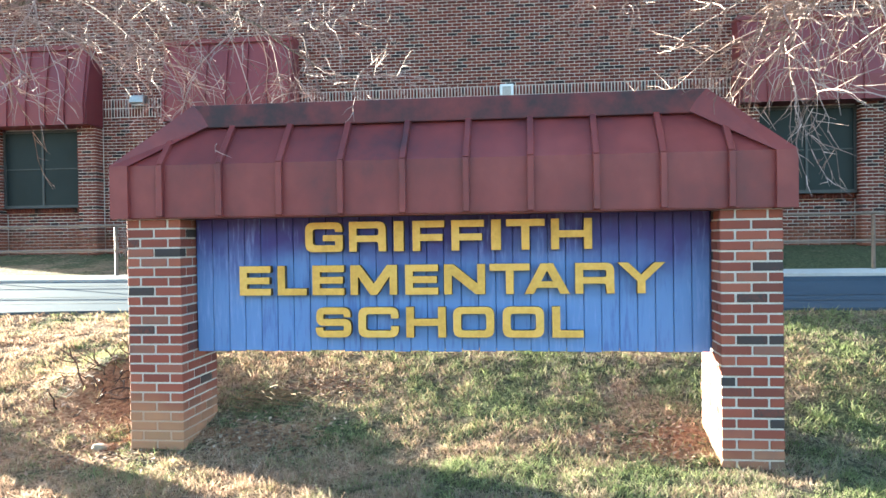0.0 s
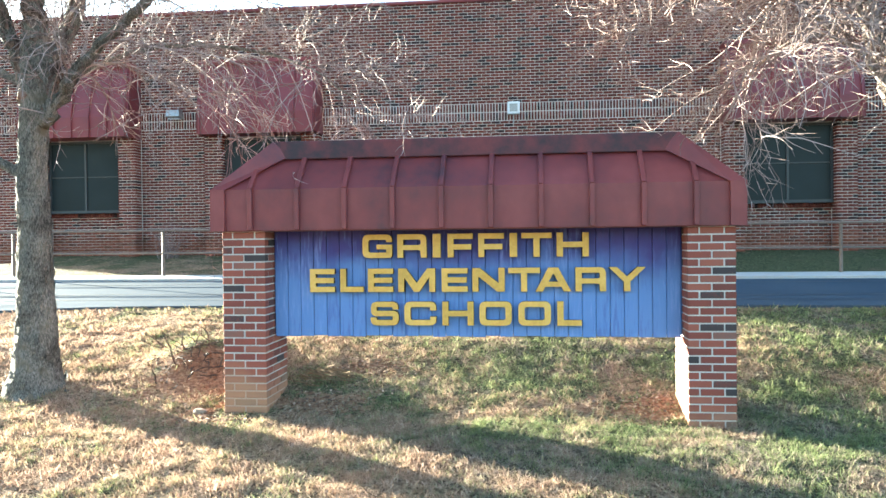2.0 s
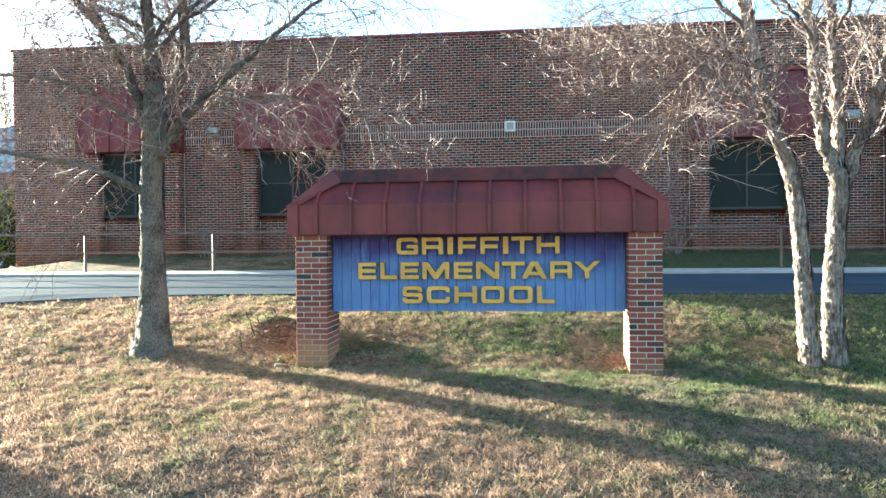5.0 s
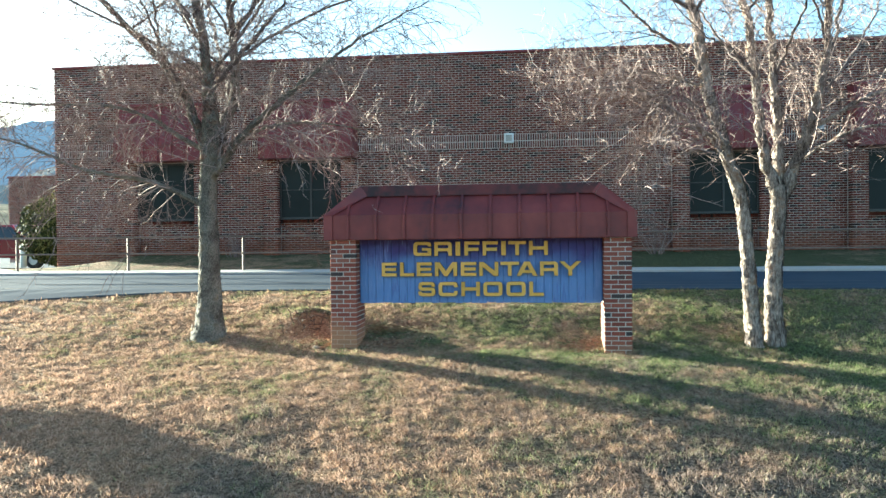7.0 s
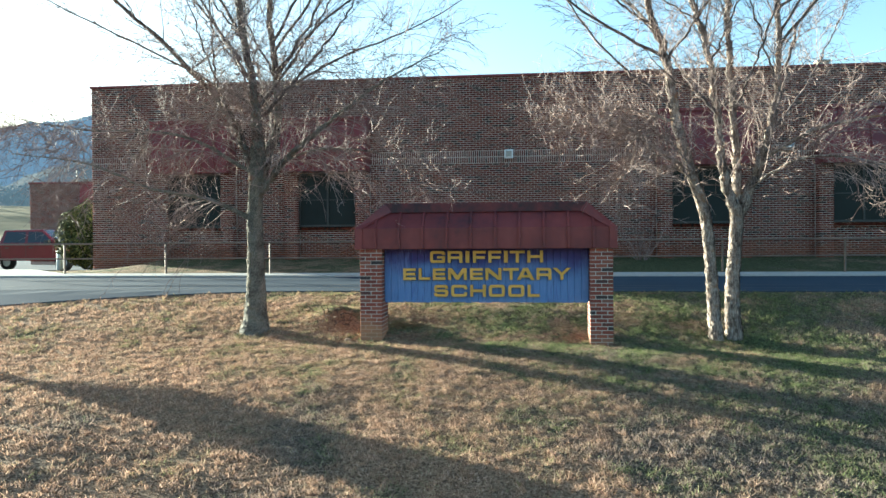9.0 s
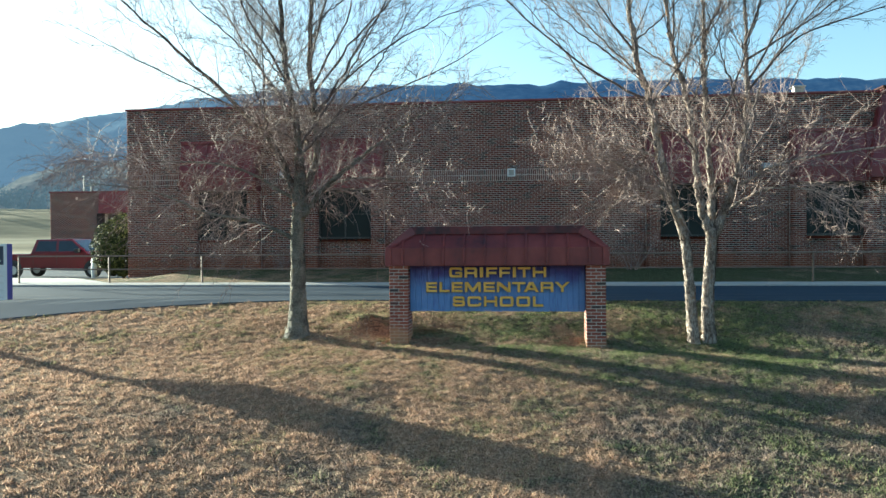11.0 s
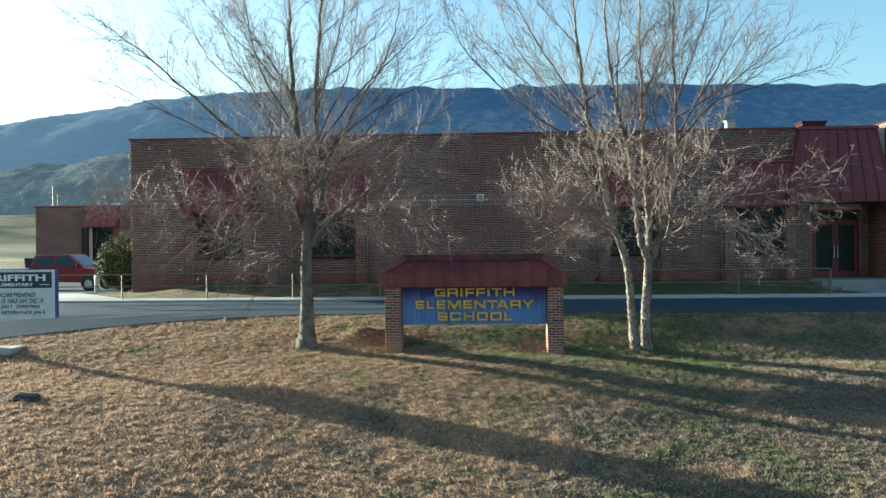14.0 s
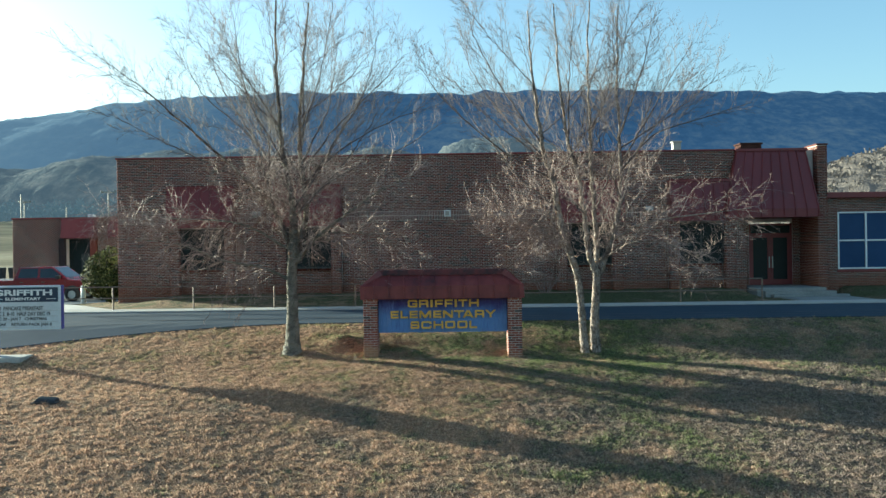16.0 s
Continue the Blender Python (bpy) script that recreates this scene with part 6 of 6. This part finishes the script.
for x, y, tall, lamps in ((-50.5, 70, 9.6, False), (-41.0, 72, 9.8, True), (-54, 88, 9.0, False), (-57.8, 84, 9.5, True)):
    build_pole(x, y, tall, lamps)

for i, x in enumerate((-41.6, -40.4, -39.3, -38.1)):
    bn = Build().add([(x - 0.28, 50.0, 0.93), (x + 0.28, 50.0, 0.93), (x + 0.28, 50.6, 0.93), (x - 0.28, 50.6, 0.93), (x - 0.34, 49.95, 1.95), (x + 0.34, 49.95, 1.95), (x + 0.34, 50.65, 1.95), (x - 0.34, 50.65, 1.95)],
                     [(0, 3, 2, 1), (4, 5, 6, 7), (0, 1, 5, 4), (1, 2, 6, 5), (2, 3, 7, 6), (3, 0, 4, 7)])
    solid("waste_bin", softened(bn, "waste_bin", 0.04), m_black, "dark wheeled waste bin on the far lot", "waste bin", "far waste bins")


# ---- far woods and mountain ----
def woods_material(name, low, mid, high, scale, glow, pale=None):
    """Winter woods in the distance; the haze of the air between is put into colour and glow."""
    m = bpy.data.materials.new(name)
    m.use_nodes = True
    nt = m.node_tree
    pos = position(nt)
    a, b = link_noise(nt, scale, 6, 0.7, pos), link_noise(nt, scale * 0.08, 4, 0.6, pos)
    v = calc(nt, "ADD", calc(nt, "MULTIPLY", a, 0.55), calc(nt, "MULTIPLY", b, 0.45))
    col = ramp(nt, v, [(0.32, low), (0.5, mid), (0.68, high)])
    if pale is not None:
        # haze on the sun's side painted in: paler towards -x
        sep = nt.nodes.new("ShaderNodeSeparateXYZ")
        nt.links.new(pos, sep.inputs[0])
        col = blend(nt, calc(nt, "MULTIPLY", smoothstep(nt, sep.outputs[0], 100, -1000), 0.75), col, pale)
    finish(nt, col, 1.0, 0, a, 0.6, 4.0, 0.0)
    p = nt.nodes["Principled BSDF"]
    # added emission, no light source: it stands in for bright air
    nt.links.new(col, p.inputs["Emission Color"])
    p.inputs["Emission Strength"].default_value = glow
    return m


def terrain(name, material, label, x0, x1, y0, y1, nx, ny, f, category="mountain"):
    xs, ys = np.linspace(x0, x1, nx), np.linspace(y0, y1, ny)
    b = Build()
    b.v = [(x, y, f(x, y)) for y in ys.tolist() for x in xs.tolist()]
    b.f = [(j * nx + i, j * nx + i + 1, (j + 1) * nx + i + 1, (j + 1) * nx + i) for j in range(ny - 1) for i in range(nx - 1)]
    return solid(name, b.mesh(name, True), material, label, category, kind="structure")


RIDGE = ([-2500, -1400, -881, -713, -546, -379, -190, 0, 230, 504, 670, 853, 1300, 2500], [150, 215, 268, 291, 311, 317, 315, 313, 315, 311, 304, 304, 298, 270])


def ridge(x, y):
    u = min(1.0, max(0.0, (y - 780) / 760))
    top = float(np.interp(x, *RIDGE))
    s = u * u * (3 - 2 * u)
    fold = noise.noise((x * 0.006, y * 0.002, 1.0)) * 15 * s * (1 - s) * 3 + noise.noise((x * 0.02, y * 0.009, 2.0)) * 9 * s
    tree = noise.noise((x * 0.12, y * 0.12, 7.0)) * 4 + noise.noise((x * 0.45, y * 0.3, 9.0)) * 3
    return 3 + (top - 8) * s + fold + tree * (0.4 + s)


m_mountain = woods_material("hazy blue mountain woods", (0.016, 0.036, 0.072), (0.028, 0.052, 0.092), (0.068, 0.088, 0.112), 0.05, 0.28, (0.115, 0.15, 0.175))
terrain("backdrop_mountain", m_mountain, "long blue-hazed wooded mountain ridge behind the school", -2400, 2400, 700, 1560, 240, 60, ridge)


def foothill(cx, cy, rx, ry, top, seed):
    def f(x, y):
        q = ((x - cx) / rx) ** 2 + ((y - cy) / ry) ** 2
        s = max(0.0, 1 - q)
        s = s * s * (3 - 2 * s)
        return -2 + top * s + (noise.noise((x * 0.02, y * 0.02, seed)) * 8 + noise.noise((x * 0.12, y * 0.12, seed)) * 3.5 + noise.noise((x * 0.4, y * 0.4, seed)) * 2.5) * s ** 0.5
    return f


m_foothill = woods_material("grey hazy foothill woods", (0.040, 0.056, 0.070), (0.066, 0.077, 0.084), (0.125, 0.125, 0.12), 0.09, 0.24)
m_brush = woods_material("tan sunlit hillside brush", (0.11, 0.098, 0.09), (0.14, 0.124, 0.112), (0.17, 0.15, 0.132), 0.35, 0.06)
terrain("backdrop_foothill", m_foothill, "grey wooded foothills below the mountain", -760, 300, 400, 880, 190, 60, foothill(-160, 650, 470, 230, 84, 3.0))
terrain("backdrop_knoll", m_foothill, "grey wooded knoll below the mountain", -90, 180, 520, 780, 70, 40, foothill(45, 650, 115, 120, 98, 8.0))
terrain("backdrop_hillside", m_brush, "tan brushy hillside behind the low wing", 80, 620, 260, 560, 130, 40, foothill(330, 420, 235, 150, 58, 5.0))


def far_field(x, y):
    u = min(1.0, max(0.0, (y - 92) / 60))
    return 0.2 + 10.6 * u * u * (3 - 2 * u) + noise.noise((x * 0.05, y * 0.05, 2.0)) * 0.5 * u


m_field = surface("pale winter field", [(0.36, (0.13, 0.12, 0.075)), (0.5, (0.28, 0.235, 0.145)), (0.62, (0.44, 0.37, 0.24))], 0.5, 0.04, 0.95, 0, 0.2, 0.05, weights=(0.3, 0.7), squash=(0.35, 3.0, 1.0), gloss=0.05)
terrain("backdrop_field", m_field, "pale winter field rising beyond the parking lot", -300, -20, 90, 260, 60, 40, far_field, "field")


def build_far_trees():
    """A belt of far woods beyond the fields, as many small clumps."""
    rng = random.Random(77)
    b = Build()
    for _ in range(560):
        x, y = rng.uniform(-210, -40), rng.uniform(150, 190)
        h = rng.uniform(1.8, 6.5)
        z = far_field(x, y)
        b.tube([(x, y, z), (x, y, z + h * 0.5)], [0.18, 0.1], 4, False)
        for _ in range(46):
            d = Vector((rng.gauss(0, 1), rng.gauss(0, 1), rng.gauss(0, 1))).normalized() * rng.uniform(0.4, 1)
            c = Vector((x + d.x * h * 0.28, y + d.y * h * 0.28, z + h * 0.62 + d.z * h * 0.38))
            n = Vector((rng.gauss(0, 1), rng.gauss(-1, 0.6), rng.gauss(0.3, 0.6))).normalized()
            s = n.cross(Vector((rng.gauss(0, 1), rng.gauss(0, 1), rng.gauss(0, 1)))).normalized() * rng.uniform(0.2, 0.5)
            u = n.cross(s)
            b.add([c - s, c + u * 0.6, c + s, c - u * 0.6], [(0, 1, 2, 3)])
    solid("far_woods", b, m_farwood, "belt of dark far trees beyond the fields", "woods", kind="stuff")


def build_hill_brush():
    """Leafless brush standing on the hillside."""
    rng = random.Random(91)
    f = foothill(330, 420, 235, 150, 58, 5.0)
    b = Build()
    for _ in range(8500):
        x, y = rng.uniform(150, 520), rng.uniform(285, 420)
        z = f(x, y)
        if z < 1:
            continue
        h = rng.uniform(0.8, 2.2)
        for _ in range(4):
            d = Vector((rng.gauss(0, 0.35), rng.gauss(0, 0.2), 1)).normalized() * h * rng.uniform(0.6, 1.0)
            s = Vector((rng.uniform(0.15, 0.5), rng.gauss(0, 0.2), 0))
            p = Vector((x + rng.gauss(0, 1.2), y + rng.gauss(0, 1.2), z - 0.3))
            b.add([p - s * 0.3, p + s * 0.3, p + d + s, p + d * 0.95 - s], [(0, 1, 2, 3)])
    solid("hill_brush", b, m_hillbrush, "bare tan brush and trees on the far hillside", "brush", kind="stuff")


m_hillbrush = surface("bare hill brush", [(0.2, (0.17, 0.148, 0.13)), (0.55, (0.19, 0.166, 0.146)), (0.9, (0.21, 0.184, 0.162))], 0.8, 0.05, 0.95, 0, 0.1, 0.01, 0.6, "island")
build_hill_brush()
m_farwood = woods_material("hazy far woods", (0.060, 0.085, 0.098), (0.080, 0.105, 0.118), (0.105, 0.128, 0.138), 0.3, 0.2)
build_far_trees()


# ---- small things on the lawn and road ----
def build_straw_heap():
    rng = random.Random(13)
    b = Build()
    for _ in range(130):
        x, y = -1.55 + rng.gauss(0, 0.16), 0.8 + rng.gauss(0, 0.09)
        z = float(soil_at(np.array([x]), np.array([y]))[0]) + rng.uniform(0.0, 0.09) * math.exp(-((x + 1.55) / 0.3) ** 2)
        w = wander(rng, (x, y, z), (rng.gauss(1, 0.5), rng.gauss(0, 0.5), rng.gauss(0.04, 0.1)), rng.uniform(0.08, 0.3), 3, 0.12, -0.1)
        b.tube(w, [0.0035, 0.003, 0.0025, 0.002], 3, False)
    solid("straw_heap", b, m_straw, "small heap of dry straw beside the brick pillar", "straw heap", kind="stuff")


build_straw_heap()


def build_roots():
    """Torn roots and sticks that stand out of the soil heap."""
    rng = random.Random(61)
    b = Build()
    for _ in range(70):
        x, y = -2.95 + rng.gauss(0, 0.34), 1.0 + rng.gauss(0, 0.22)
        z = float(soil_at(np.array([x]), np.array([y]))[0]) - 0.01
        w = wander(rng, (x, y, z), (rng.gauss(0, 1), rng.gauss(-0.3, 0.6), rng.gauss(0.25, 0.25)), rng.uniform(0.1, 0.42), 5, 0.3, -0.12)
        r = rng.uniform(0.004, 0.012)
        b.tube(w, [r * (1 - 0.12 * k) for k in range(6)], 5)
    solid("root_debris", b, m_root, "dark torn roots and sticks on a soil heap", "roots", kind="stuff")


m_root = surface("torn root", [(0.2, (0.035, 0.022, 0.016)), (0.6, (0.085, 0.055, 0.04)), (0.9, (0.16, 0.11, 0.08))], 25, 3, 0.9, 0, 0.3, 0.004, 0.5, "island")
build_roots()


def build_litter():
    """Dead leaves and bark chips on the bare soil round the pillars."""
    rng = random.Random(29)
    b = Build()
    for _ in range(1500):
        px, py, rad = BARE[rng.randrange(len(BARE))]
        x, y = px + rng.gauss(0, rad * 0.6), py + rng.gauss(0, rad * 0.45)
        if y < -0.9 or (abs(x - PILLAR_L - PW / 2) < PW / 2 + 0.02 and 0 < y < PD) or (abs(x - PILLAR_R - PW / 2) < PW / 2 + 0.02 and 0 < y < PD):
            continue
        z = float(soil_at(np.array([x]), np.array([y]))[0]) + 0.006
        a, l, w = rng.uniform(0, 6.28), rng.uniform(0.012, 0.035), rng.uniform(0.006, 0.016)
        c, s = math.cos(a), math.sin(a)
        t = rng.uniform(-0.015, 0.02)
        b.add([(x - c * l, y - s * l, z), (x - s * w, y + c * w, z + 0.008 + t * 0.3), (x + c * l, y + s * l, z + t), (x + s * w, y - c * w, z + 0.006)], [(0, 3, 2, 1)])
    solid("leaf_litter", b, m_litter, "dead leaves and bark chips on bare soil", "leaf litter", kind="stuff")


m_litter = surface("dead leaf", [(0.15, (0.07, 0.045, 0.03)), (0.45, (0.19, 0.12, 0.075)), (0.75, (0.34, 0.23, 0.15)), (0.95, (0.5, 0.39, 0.27))], 20, 3, 0.85, 0, 0.1, 0.002, 0.8, "island")
build_litter()


def build_road_seams():
    """Dark tar lines where cracks in the asphalt were sealed."""
    rng = random.Random(6)
    for k, y0 in enumerate((4.15, 5.0, 5.85)):
        b, x, y = Build(), -20.0, y0
        left = []
        while x < 20:
            drift = 0.9 * (max(0.0, -4 - x) / 10) ** 1.6 * (7 - y0) / 4
            left.append((x, y - drift, lie(x, y - drift) + 0.034))
            x += 0.5
            y += rng.gauss(0, 0.035)
        n = len(left)
        b.v = left + [(p[0], p[1] + 0.05 + 0.02 * math.sin(i), p[2]) for i, p in enumerate(left)]
        b.f = [(i, i + 1, n + i + 1, n + i) for i in range(n - 1)]
        solid("trim_road_seam_%d" % (k + 1), b, m_tar, "dark tar seam sealed across worn asphalt", "road seam", kind="structure")


m_tar = surface("tar seam", [(0.3, (0.02, 0.02, 0.021)), (0.7, (0.045, 0.045, 0.046))], 20, 1, 0.7)
build_road_seams()


m_tan = surface("tan stone", [(0.3, (0.22, 0.16, 0.11)), (0.7, (0.34, 0.26, 0.18))], 30, 6, 0.9)


# a loose stone at the foot of the pillar
def build_stone(x, y, r):
    bm = bmesh.new()
    bmesh.ops.create_icosphere(bm, subdivisions=3, radius=1.0)
    z = float(soil_at(np.array([x]), np.array([y]))[0])
    for v in bm.verts:
        k = 1 + 0.22 * noise.noise((v.co.x * 1.6, v.co.y * 1.6, v.co.z * 1.6 + 4))
        v.co = (x + v.co.x * r * k, y + v.co.y * r * 0.7 * k, z + r * 0.25 + max(-0.6, min(0.75, v.co.z)) * r * 0.55 * k)
    me = bpy.data.meshes.new("stone")
    bm.to_mesh(me)
    bm.free()
    solid("stone", me, m_tan, "small pale stone on bare clay beside the pillar", "stone")


build_stone(-2.47, 0.0, 0.06)
